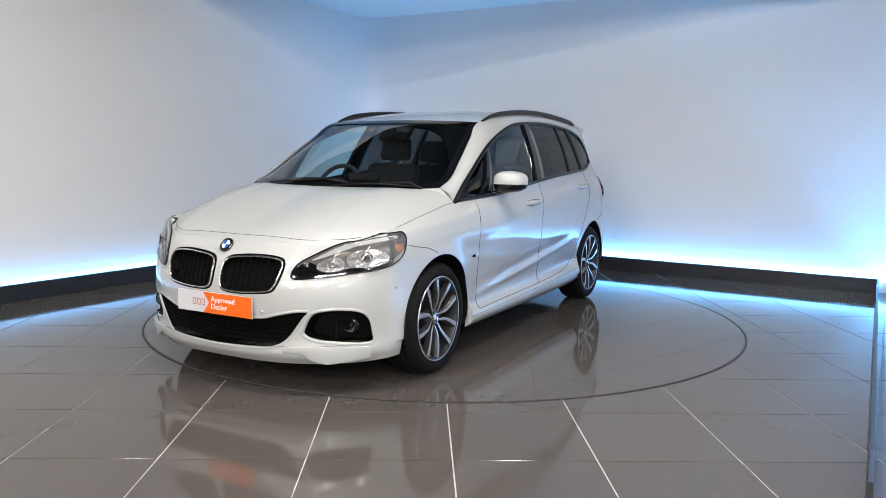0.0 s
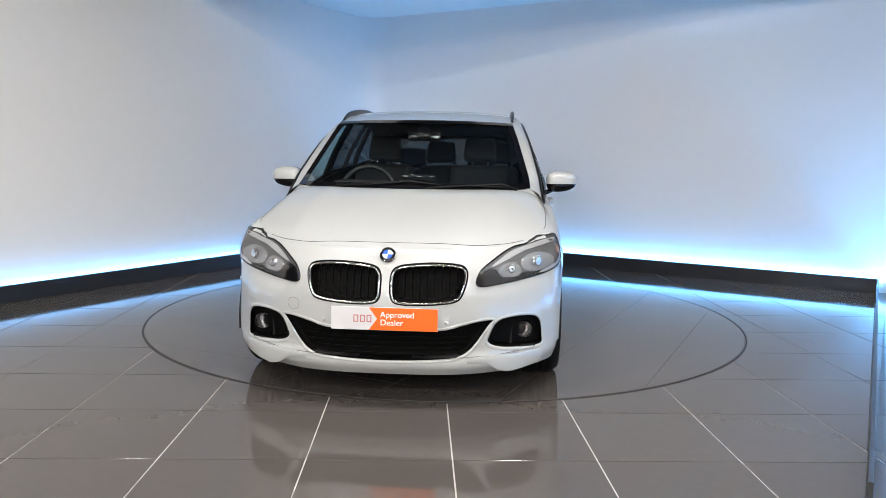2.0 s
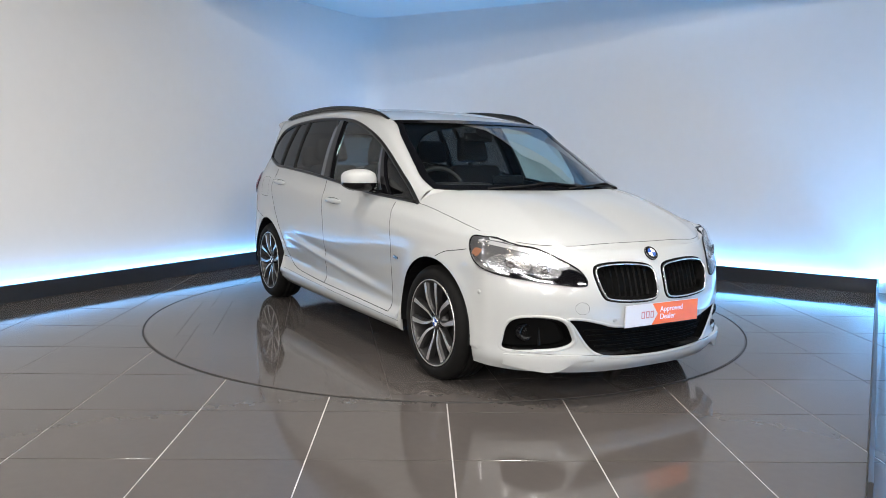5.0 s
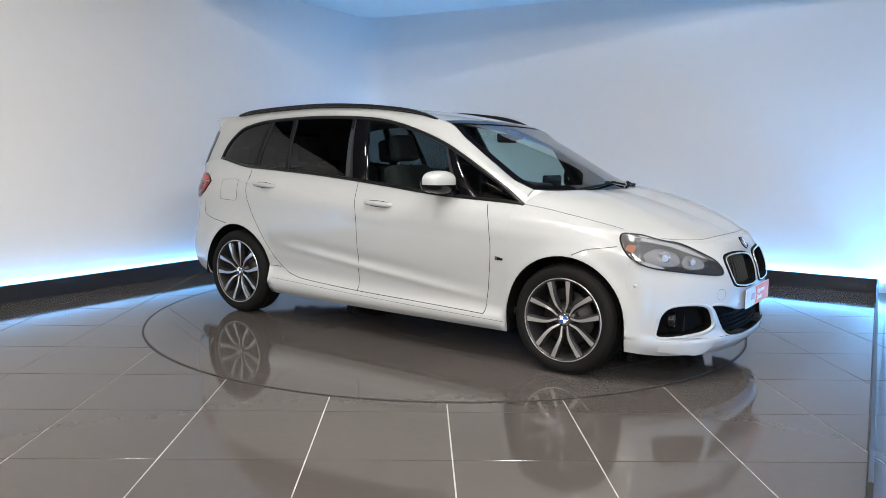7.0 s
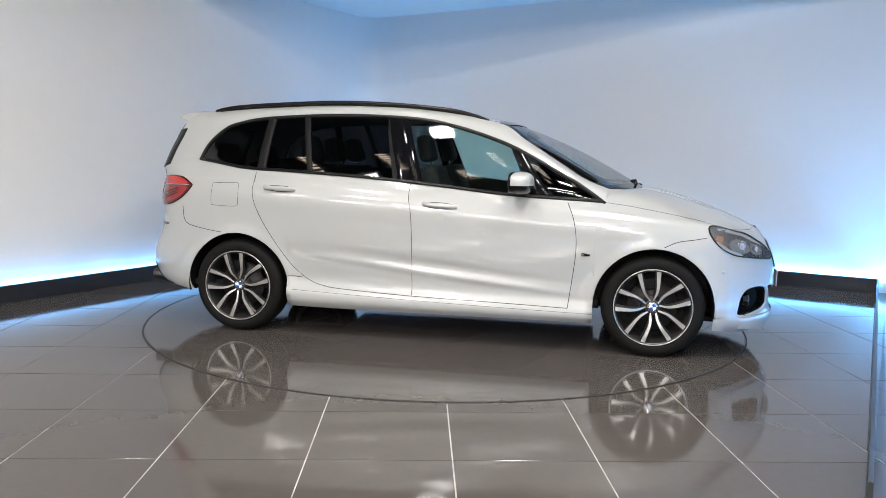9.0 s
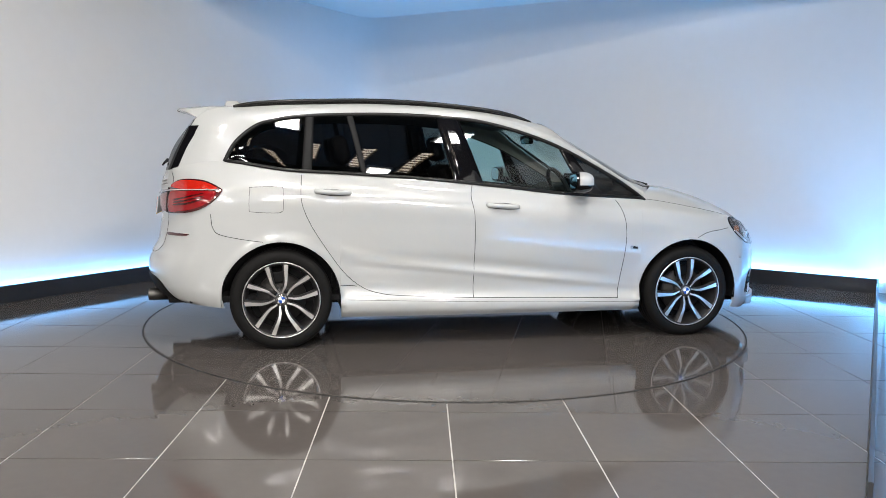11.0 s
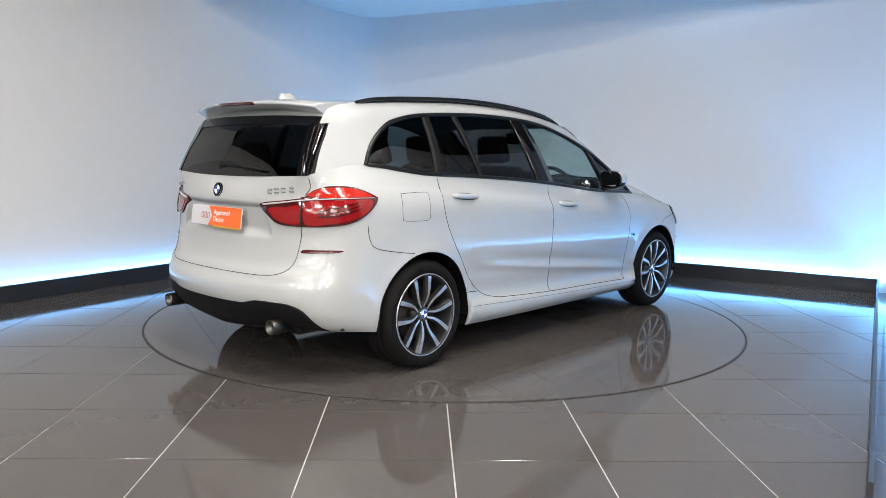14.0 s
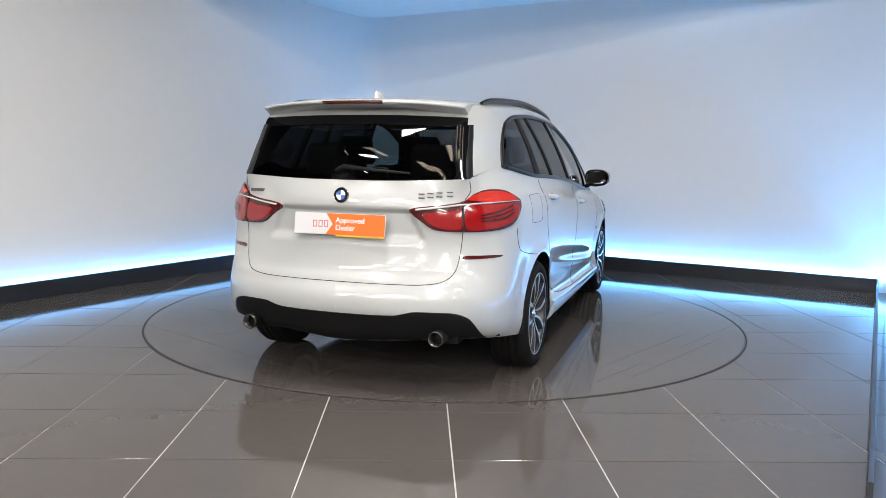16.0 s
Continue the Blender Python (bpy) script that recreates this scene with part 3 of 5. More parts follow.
hood = coons(spine, flank, nose, scuttle, NS, NT)
sb, tb = np.linspace(0, 1, NS)[:, None], np.linspace(0, 1, NT)[None]
hood[:, :, 2] += 0.030 * np.sin(np.pi * np.clip(tb, 0, 1)) ** 1.0 * np.sin(np.pi * np.clip(sb, 0, 1)) ** 0.7
hood[:, :, 2] += 0.006 * np.exp(-((tb - (0.62 - 0.10 * sb)) / 0.07) ** 2) * np.sin(np.pi * sb) ** 0.5
cpart("bonnet", mirror_mesh("bonnet", hood), M_PAINT)

# side glass and the painted frame above it
DLO_UP = crom([(1.075, .800, .957), (.95, .787, 1.045), (.817, .775, 1.125), (.443, .728, 1.318), (.061, .690, 1.440), (-.248, .672, 1.486), (-.725, .668, 1.500), (-1.22, .672, 1.478),
               (-1.45, .682, 1.440), (-1.56, .692, 1.395), (-1.67, .712, 1.295), (-1.73, .735, 1.182)], 12)
FRAME_OUT = crom([(1.090, .718, 1.046), (.95, .715, 1.100), (.81, .692, 1.185), (.555, .645, 1.346), (.355, .606, 1.462), (-.15, .600, 1.543), (-.725, .596, 1.567), (-1.22, .590, 1.553),
                  (-1.60, .583, 1.531), (-1.86, .590, 1.488), (-1.99, .612, 1.30), (-2.066, .640, 1.125)], 12)
fr = []
for k in range(len(DLO_UP)):
    a, b = DLO_UP[k], FRAME_OUT[k]
    mid = (a + b) / 2 + np.array([0, .012, .010]) * min(1, np.linalg.norm(a - b) / .1)
    fr.append(crom([a, mid, b], 5))
frame_grid = np.array(fr)
for sign in (1, -1):
    cpart("roof_frame", side_mesh("roof_frame", frame_grid, sign), M_PAINT)

# scuttle corner between wing, A pillar and windscreen
# roof
edge_curve = FRAME_OUT[4 * 12:9 * 12 + 5]
roof = []
for k, p in enumerate(by_length(edge_curve, 60)):
    row = []
    s = k / 59
    for t in np.linspace(0, 1, 20):
        y = p[1] * (1 - t)
        crown = (.014 + .016 * math.sin(math.pi * min(1, s * 1.0)))
        x = p[0] + .055 * (1 - s) ** 8 * (1 - (1 - t) ** 2) - .05 * s ** 8 * (1 - (1 - t) ** 2)
        row.append((x, y, p[2] + crown * (1 - (1 - t) ** 2.4)))
    roof.append(row)
roof = np.array(roof)
cpart("roof", mirror_mesh("roof", roof), M_PAINT)

# windscreen and rear window
ws_side = FRAME_OUT[:4 * 12 + 1]
ws_top = roof[0][::-1]
ws_low = crom([(1.335, 0, 1.036), (1.29, .3, 1.036), (1.205, .57, 1.040), (1.090, .718, 1.046)], 10)
ws_mid = np.linspace(ws_low[0], ws_top[0], 30)
ws_mid[:, 2] += .035 * np.sin(np.linspace(0, np.pi, 30))
windscreen_grid = coons(ws_mid, ws_side, ws_low, ws_top, 30, 30)
rw_side = FRAME_OUT[9 * 12 + 4:]
rw_top = roof[-1][::-1]
rw_low = belt[15 * 16:][::-1]
rw_mid = np.linspace(rw_low[0], rw_top[0], 30)
rw_mid[:, 0] -= .05 * np.sin(np.linspace(0, np.pi, 30))
rear_grid = coons(rw_mid, rw_side[::-1], rw_low, rw_top, 30, 30)
cpart("windscreen", mirror_mesh("windscreen", windscreen_grid), G_CLEAR, None, "clear windscreen glass").visible_shadow = False
cpart("rear_window", mirror_mesh("rear_window", rear_grid), G_PRIVACY, None, "dark tinted rear window").visible_shadow = False


# ---- patches, ribbons and tubes laid on the body ----
def at_front(a, b, off=0.0):
    return on_front(a, b, off)


def at_rear(a, b, off=0.0):
    return on_rear(a, b, off)


def at_side(sign):
    return lambda a, b, off=0.0: on_side(a, b, sign, off)


def at_corner(cx, cy):
    """Round a corner: a is the bearing from an upright axis at cx, cy."""
    def f(a, b, off=0.0):
        d = Vector((math.cos(a), math.sin(a), 0))
        hit = SKIN.ray_cast(Vector((cx, cy, b)) + d * 2.0, -d)
        low = b
        while (hit[0] is None or (hit[0] - Vector((cx, cy, 0))).dot(d) < 0.1) and low > b - 0.08:
            low -= 0.003
            hit = SKIN.ray_cast(Vector((cx, cy, low)) + d * 2.0, -d)
        p = hit[0] if hit[0] is not None else Vector((cx, cy, b)) + d * 0.5
        return p + d * off
    return f


def bearings(pts, cx, cy):
    return [(math.atan2(y - cy, x - cx) % (2 * math.pi), z) for x, y, z in pts]


def on_edge(proj, x, y, d):
    return proj(x, y, d)


def patch(name, poly, proj, off, mat, parent=None, label="", rings=7, drop=0.006, smooth_n=6, depth=0.0, centre=None, lip=None):
    """A thin moulded piece with the outline poly lying on the body; with depth, a pocket sunk into it."""
    o = outline(poly, smooth_n) if smooth_n else poly
    cx, cy = centre or (sum(p[0] for p in o) / len(o), sum(p[1] for p in o) / len(o))
    n = len(o)
    steps = [(1.0, off - drop), (0.995, off)] + [(k, off) for k in np.linspace(0.97, 0.0, rings)[:-1]]
    if depth:
        steps = [(k, off - depth) for k in np.linspace(0.93, 0.0, rings)[:-1]]
    bm = bmesh.new()
    rows = []
    if depth:
        inner = ((-.002, off - .009), (-.006, off - depth * .4), (-.012, off - depth)) if lip else ((.013, -.003), (.012, off), (-.003, off), (-.006, off - depth * .3), (-.012, off - depth))
        for gr, d in inner:
            rows.append([bm.verts.new(on_edge(proj, x, y, d)) for x, y in grown(o, gr)])
    for k, d in steps:
        rows.append([bm.verts.new(proj(cx + (x - cx) * k, cy + (y - cy) * k, d)) for x, y in o])
    tip = bm.verts.new(proj(cx, cy, steps[-1][1]))
    for a, b in zip(rows, rows[1:]):
        for k in range(n):
            bm.faces.new((a[k], a[(k + 1) % n], b[(k + 1) % n], b[k]))
    for k in range(n):
        bm.faces.new((rows[-1][k], rows[-1][(k + 1) % n], tip))
    bmesh.ops.recalc_face_normals(bm, faces=bm.faces[:])
    out = proj(cx, cy, 0.05) - proj(cx, cy, 0.0)
    tip.normal_update()
    if tip.normal.dot(out) < 0:
        bmesh.ops.reverse_faces(bm, faces=bm.faces[:])
    for f in bm.faces:
        f.smooth = True
    made = cpart(name, bm, mat, parent, label)
    if lip:
        bm = bmesh.new()
        rows = [[bm.verts.new(on_edge(proj, x, y, d)) for x, y in grown(o, gr)] for gr, d in ((.015, -.003), (.013, off - .0008), (.003, off - .0008), (.0, off - .003), (-.003, off - .012))]
        for a, b in zip(rows, rows[1:]):
            for k in range(n):
                bm.faces.new((a[k], a[(k + 1) % n], b[(k + 1) % n], b[k]))
        bmesh.ops.recalc_face_normals(bm, faces=bm.faces[:])
        for f in bm.faces:
            f.smooth = True
        cpart("opening_lip", bm, lip, made)
    return made


def tube(name, pts, r, mat, parent=None, label="", closed=False, n=8, flat=1.0, up=(0, 0, 1)):
    """A rounded bar along points; flat squashes it across up."""
    bm = bmesh.new()
    rows = []
    m = len(pts)
    pts = [Vector(p) for p in pts]
    for k, p in enumerate(pts):
        a = pts[(k - 1) % m] if closed or k else p
        b = pts[(k + 1) % m] if closed or k < m - 1 else p
        t = (b - a).normalized()
        s = t.cross(Vector(up))
        s = s.normalized() if s.length > 1e-5 else Vector((0, 1, 0))
        u = s.cross(t).normalized()
        rr = r[k] if isinstance(r, (list, tuple)) else r
        rows.append([bm.verts.new(p + s * (rr * math.cos(2 * math.pi * j / n)) + u * (rr * flat * math.sin(2 * math.pi * j / n))) for j in range(n)])
    for k in range(m if closed else m - 1):
        a, b = rows[k], rows[(k + 1) % m]
        for j in range(n):
            bm.faces.new((a[j], a[(j + 1) % n], b[(j + 1) % n], b[j]))
    if not closed:
        bm.faces.new(rows[0]), bm.faces.new(rows[-1])
    bmesh.ops.recalc_face_normals(bm, faces=bm.faces[:])
    for f in bm.faces:
        f.smooth = True
    return cpart(name, bm, mat, parent, label)


def on_skin(path, proj, off=0.0):
    return [proj(a, b, off) for a, b in path]


def seam(path, proj, name="panel_gap", n=6, r=0.0025):
    pts = [(p[0], p[1]) for p in crom([(a, b, 0) for a, b in path], n)]
    tube(name, on_skin(pts, proj, -0.0008), r, M_SEAM, None, n=5)


def sheet(name, g, mat, parent=None, label="", sign=1, thick=0.0):
    return cpart(name, side_mesh(name, g, sign), mat, parent, label)


def solid_box(name, centre, size, mat, bevel, parent=None, label="", rot=(0, 0, 0), taper=1.0, seg=3):
    bm = bmesh.new()
    bmesh.ops.create_cube(bm, size=1.0)
    for v in bm.verts:
        if v.co.z > 0:
            v.co.x *= taper
            v.co.y *= taper
    bmesh.ops.scale(bm, vec=size, verts=bm.verts[:])
    bmesh.ops.bevel(bm, geom=bm.edges[:], offset=bevel, segments=seg, profile=0.55, affect="EDGES")
    bm.transform(pose(*centre, *rot))
    for f in bm.faces:
        f.smooth = True
    return cpart(name, bm, mat, parent, label)


def revolve(prof, n=64, axis_y=0.0):
    """A solid of revolution about the y axis from (radius, y) points."""
    bm = bmesh.new()
    rows = []
    for r, y in prof:
        rows.append([bm.verts.new((r * math.cos(2 * math.pi * k / n), y, r * math.sin(2 * math.pi * k / n))) for k in range(n)])
    for a, b in zip(rows, rows[1:]):
        for k in range(n):
            bm.faces.new((a[k], a[(k + 1) % n], b[(k + 1) % n], b[k]))
    bmesh.ops.recalc_face_normals(bm, faces=bm.faces[:])
    for f in bm.faces:
        f.smooth = True
    return bm


# underbody, wheel-arch liners
under = box_bm(-1.00, 1.00, -.80, .80, .185, .32, .02)
cpart("underbody", under, M_PLASTIC, None, "black underbody tray")
cpart("front_undertray", box_bm(1.70, 2.06, -.62, .62, .20, .235, .01), M_PLASTIC)
cpart("rear_undertray", box_bm(-2.10, -1.72, -.62, .62, .27, .33, .01), M_PLASTIC)
cpart("bulkhead", box_bm(1.0, 1.06, -.62, .62, .25, .92), M_PLASTIC)
cpart("rear_bulkhead", box_bm(-1.06, -1.0, -.62, .62, .25, .75), M_PLASTIC)
cpart("radiator", box_bm(1.96, 2.0, -.62, .62, .25, .70), M_PLASTIC)
cpart("axle_beam", box_bm(-1.45, -1.33, -.62, .62, .27, .36, .02), M_PLASTIC)
for ax in (AXLE, -AXLE):
    for sign in (1, -1):
        v, f = [], []
        m = 28
        for k in range(m + 1):
            a = math.radians(-8) + (math.pi + math.radians(16)) * k / m
            for y in (.885, .60):
                v.append((ax + (ARCH_R - .002) * math.cos(a), y * sign, HUB_Z + (ARCH_R - .002) * math.sin(a)))
        for k in range(m):
            f.append((2 * k, 2 * k + 2, 2 * k + 3, 2 * k + 1))
        f.append(tuple(2 * k + 1 for k in range(m + 1)))
        cpart("arch_liner", mesh_of("arch_liner", v, f), M_PLASTIC, None)


# ---- wheels ----
def make_wheel():
    w = new("wheel")
    tagged(w, "grey and machined alloy wheel with five twin spokes")
    R, ri = HUB_Z - 0.003, .232
    tyre = revolve([(ri + .004, -.205), (ri + .012, -.215), (.285, -.222), (R - .012, -.205), (R - .001, -.185), (R, -.16), (R, -.155), (R - .006, -.152), (R - .006, -.146), (R, -.143), (R + .001, -.115),
                    (R - .006, -.112), (R - .006, -.106), (R + .001, -.103), (R, -.075), (R - .006, -.072), (R - .006, -.066), (R, -.063), (R - .002, -.035), (R - .012, -.016), (.290, .002), (.262, .003), (ri + .012, -.004), (ri + .006, -.010)], 72)
    part("tyre", tyre, M_TYRE, w, "black road tyre")
    rim = revolve([(ri - .004, -.20), (ri + .006, -.205), (ri + .008, -.012), (ri + .010, -.003), (ri + .004, .000), (ri - .005, -.004), (ri - .008, -.014), (ri - .022, -.06), (ri - .026, -.20)], 72)
    part("rim", rim, M_ALLOY_DARK, w)
    lip = revolve([(ri + .010, -.0035), (ri + .0085, .0005), (ri + .0055, .0012), (ri + .003, -.0005)], 72)
    part("rim_lip", lip, M_ALLOY, w, "bright machined rim edge")
    part("brake_disc", revolve([(.0, -.085), (.155, -.085), (.157, -.11), (.06, -.12), (.06, -.14)], 48), M_DISC, w)
    back = revolve([(.0, -.165), (ri - .02, -.165)], 32)
    part("brake_backplate", back, M_PLASTIC, w)
    cal = box_bm(-.05, .05, -.125, -.065, .10, .175, .012)
    part("brake_caliper", cal, M_PLASTIC, w)
    for k in range(5):
        for s in (-1, 1):
            base = math.radians(90 + 72 * k)
            bm = bmesh.new()
            bright = []
            rows = []
            ts = np.linspace(0, 1, 16)
            for t in ts:
                r = .036 + (ri - .038) * t
                a = base + s * math.radians(np.interp(t, [0, .09, .18, .27, .36, .5, .65, .8, 1], [9.5, 15, 19, 20.8, 20.6, 18.8, 16.6, 15, 13.6]))
                wd = .0078 + .0132 * t
                y = -.030 + .022 * math.sin(min(1, t * 1.35) * math.pi / 2) + .004 * t
                c = Vector((r * math.cos(a), 0, r * math.sin(a)))
                tdir = Vector((-math.sin(a), 0, math.cos(a)))
                u = tdir * s
                pts = [c + u * wd + Vector((0, y - .036, 0)), c + u * wd + Vector((0, y - .004, 0)), c + u * (wd - .002) + Vector((0, y, 0)),
                       c - u * wd * .42 + Vector((0, y, 0)), c - u * wd + Vector((0, y - .014, 0)), c - u * wd + Vector((0, y - .036, 0))]
                rows.append([bm.verts.new(p) for p in pts])
            for a_, b_ in zip(rows, rows[1:]):
                for j in range(5):
                    f = bm.faces.new((a_[j], a_[j + 1], b_[j + 1], b_[j]))
                    f.material_index = 1 if j == 2 else 0
            bmesh.ops.recalc_face_normals(bm, faces=bm.faces[:])
            me = bpy.data.meshes.new("spoke")
            bm.to_mesh(me)
            bm.free()
            me.materials.append(M_ALLOY_DARK), me.materials.append(M_ALLOY)
            part("spoke", me, M_ALLOY, w)
        a = math.radians(90 + 36 + 72 * k)
        nut = revolve([(.0, -.024), (.010, -.024), (.012, -.030), (.012, -.05)], 12)
        nut.transform(Matrix.Translation((.057 * math.cos(a), 0, .057 * math.sin(a))))
        part("wheel_bolt", nut, M_PLASTIC, w)
    part("hub", revolve([(.0, -.026), (.036, -.026), (.050, -.032), (.072, -.040), (.076, -.07)], 40), M_ALLOY_DARK, w)
    cap = part("hub_cap", revolve([(.0, -.020), (.028, -.020), (.033, -.023), (.033, -.03)], 32), M_CHROME, w, "chrome-edged hub cap with blue and white quarters")
    for k in range(4):
        bm = bmesh.new()
        c = bm.verts.new((0, -.0188, 0))
        arc = [bm.verts.new((.022 * math.cos(math.pi / 2 * (k + j / 6)), -.0188, .022 * math.sin(math.pi / 2 * (k + j / 6)))) for j in range(7)]
        for j in range(6):
            bm.faces.new((c, arc[j + 1], arc[j]))
        bmesh.ops.recalc_face_normals(bm, faces=bm.faces[:])
        part("cap_quarter", bm, M_BLUE if k % 2 else M_WHITE_INK, w)
    return w


wheel = make_wheel()
wheel.parent = car
FACE = .888
first = True
for ax in (AXLE, -AXLE):
    for sign in (1, -1):
        m = SHIFT @ pose(ax, FACE * sign, HUB_Z, 0, 0, 0 if sign > 0 else 180)
        m = m @ Matrix.Rotation(math.radians(8 if sign < 0 else 20), 4, "Y")
        if first:
            wheel.matrix_local = m
            first = False
        else:
            copy_thing(wheel, m)

# ---- nose ----
for sign in (1, -1):
    kid = [(a * sign, b) for a, b in KIDNEY]
    k = patch("grille", kid, at_front, 0.002, M_VOID, None, "black kidney-shaped grille with upright slats", depth=.05)
    o = outline(kid)
    ring = [at_front(a, b, .006) for a, b in o]
    tube("grille_frame", ring, .0054, M_CHROME, k, "chrome surround", closed=True, n=8, up=(1, 0, 0)).matrix_local = Matrix()
    for n in range(9):
        y = sign * (.055 + n * .036)
        zs = [b for a, b in o if abs(a - y) < .022]
        lo_, hi_ = min(zs) + .008, max(zs) - .008
        bm = bmesh.new()
        rows = []
        for t in np.linspace(0, 1, 6):
            z = lo_ + (hi_ - lo_) * t
            p = at_front(max(.05, min(.34, abs(y))) * sign, min(max(z, .50), .74), 0)
            x = np.interp(z, [.52, .72], [2.185, 2.125]) - .10 * (abs(y) / .39) ** 2.2 * .5
            rows.append([bm.verts.new((x, y - .004, z)), bm.verts.new((x + .010, y, z)), bm.verts.new((x, y + .004, z)), bm.verts.new((x - .03, y, z))])
        for a_, b_ in zip(rows, rows[1:]):
            for j in range(4):
                bm.faces.new((a_[j], a_[(j + 1) % 4], b_[(j + 1) % 4], b_[j]))
        bmesh.ops.recalc_face_normals(bm, faces=bm.faces[:])
        ob = cpart("slat", bm, M_RAIL, k)
    fogp = [(a * sign, b) for a, b in FOG]
    fp = patch("fog_lamp_pocket", fogp, at_front, 0.002, M_VOID, None, "black plastic fog lamp pocket", depth=.055, lip=M_PAINT)
    c = on_front(.680 * sign, .367, -.045)
    for nm, prof, mt in (("fog_lamp_ring", [(.043, -.02), (.044, .012), (.040, .018), (.036, .012)], M_BLACK), ("fog_lamp_bowl", [(.036, .010), (.030, -.006), (.012, -.016), (.0, -.016)], M_SILVER), ("fog_lamp_lens", [(.037, .010), (.026, .017), (.0, .020)], G_LAMP)):
        bm = revolve([(r, -y) for r, y in prof], 28)
        bm.transform(Matrix.Translation(c) @ Matrix.Rotation(math.radians(90 + (-6 if sign > 0 else 6)), 4, "Z"))
        cpart(nm, bm, mt, fp)
inn = patch("lower_intake", INTAKE_FULL, at_front, 0.002, M_VOID, None, "black honeycomb lower air intake", depth=.05, centre=(0, .33), lip=M_PAINT)


def at_rim(y, z):
    """A bar's place in the intake, a little inside the bumper's face."""
    return Vector((np.interp(abs(y), [0, .25, .47], [2.195, 2.18, 2.12]) - .015 + np.interp(z, [.24, .40], [-.01, 0]), y, z))


for k in range(5):
    z = .265 + .028 * k
    half = np.interp(z, [.25, .30, .40], [.24, .38, .44])
    tube("intake_bar", [tuple(at_rim(y, z)) for y in np.linspace(-half, half, 19)], .0060, M_VOID, inn, n=6)
# painted blades that run from the intake's corner down to the outer edge of the bumper
for sign in (1, -1):
    bm = bmesh.new()
    rows = []
    prof = [(.40, .258, .004), (.47, .262, .012), (.56, .264, .020), (.66, .262, .022), (.72, .260, .012), (.775, .258, .003)]
    for y, z, push in crom(prof, 4):
        top = on_front(y * sign, z, .002)
        drop = np.interp(y, [.40, .50, .545, .60, .70, .82], [.030, .040, .075, .092, .075, .050])
        d = Vector((.9, .45 * sign * (y / .8), 0))
        rows.append([bm.verts.new(top - d * .01), bm.verts.new(top + d * push), bm.verts.new(top + d * (push + .004) + Vector((0, 0, -.02))),
                     bm.verts.new(top + d * (push - .006) + Vector((0, 0, -drop))), bm.verts.new(top - d * .05 + Vector((0, 0, -drop + .01)))])
    for a_, b_ in zip(rows, rows[1:]):
        for j in range(4):
            bm.faces.new((a_[j], a_[j + 1], b_[j + 1], b_[j]))
    bmesh.ops.recalc_face_normals(bm, faces=bm.faces[:])
    for f in bm.faces:
        f.smooth = True
    for a_, b_ in zip(rows, rows[1:]):
        for j in (1, 3):
            bm.edges.get((a_[j], b_[j])).smooth = False
    cpart("front_splitter", bm, M_PAINT, None)


def roundel(name, m, r):
    e = cpart(name, revolve([(.0, -.004), (r * .96, -.004), (r, -.001), (r, .006)], 36), M_BLACK, None, "round badge with blue and white quarters")
    ring = [Vector((r * .93 * math.cos(a), -.0045, r * .93 * math.sin(a))) for a in np.linspace(0, 2 * math.pi, 33)[:-1]]
    rows = []
    for k in range(4):
        bm = bmesh.new()
        c = bm.verts.new((0, -.0065, 0))
        arc = [bm.verts.new((r * .62 * math.cos(math.pi / 2 * (k + j / 6)), -.0065, r * .62 * math.sin(math.pi / 2 * (k + j / 6)))) for j in range(7)]
        for j in range(6):
            bm.faces.new((c, arc[j + 1], arc[j]))
        bmesh.ops.recalc_face_normals(bm, faces=bm.faces[:])
        part("quarter", bm, M_BLUE if k % 2 else M_WHITE_INK, e)
    rim = revolve([(r * .94, -.004), (r * .97, -.0065), (r, -.004)], 36)
    part("badge_rim", rim, M_CHROME, e)
    e.matrix_local = SHIFT @ m


roundel("badge", Matrix.Translation(on_front(0, .752, .004)) @ Matrix.Rotation(math.radians(90), 4, "Z") @ Matrix.Rotation(math.radians(-38), 4, "X"), .041)
roundel("badge", Matrix.Translation(on_rear(0, 1.027, .004)) @ Matrix.Rotation(math.radians(-90), 4, "Z") @ Matrix.Rotation(math.radians(-10), 4, "X"), .041)


def words(text, size, m, mat, parent, name="lettering"):
    cu = bpy.data.curves.new(name, "FONT")
    cu.body, cu.size, cu.extrude = text, size, 0.0006
    tmp = bpy.data.objects.new(name, cu)
    scene.collection.objects.link(tmp)
    bpy.context.view_layer.update()
    me = bpy.data.meshes.new_from_object(tmp.evaluated_get(bpy.context.evaluated_depsgraph_get()))
    bpy.data.objects.remove(tmp)
    bpy.data.curves.remove(cu)
    me.materials.clear()
    ob = part(name, me, mat, parent)
    ob.matrix_local = m
    return ob


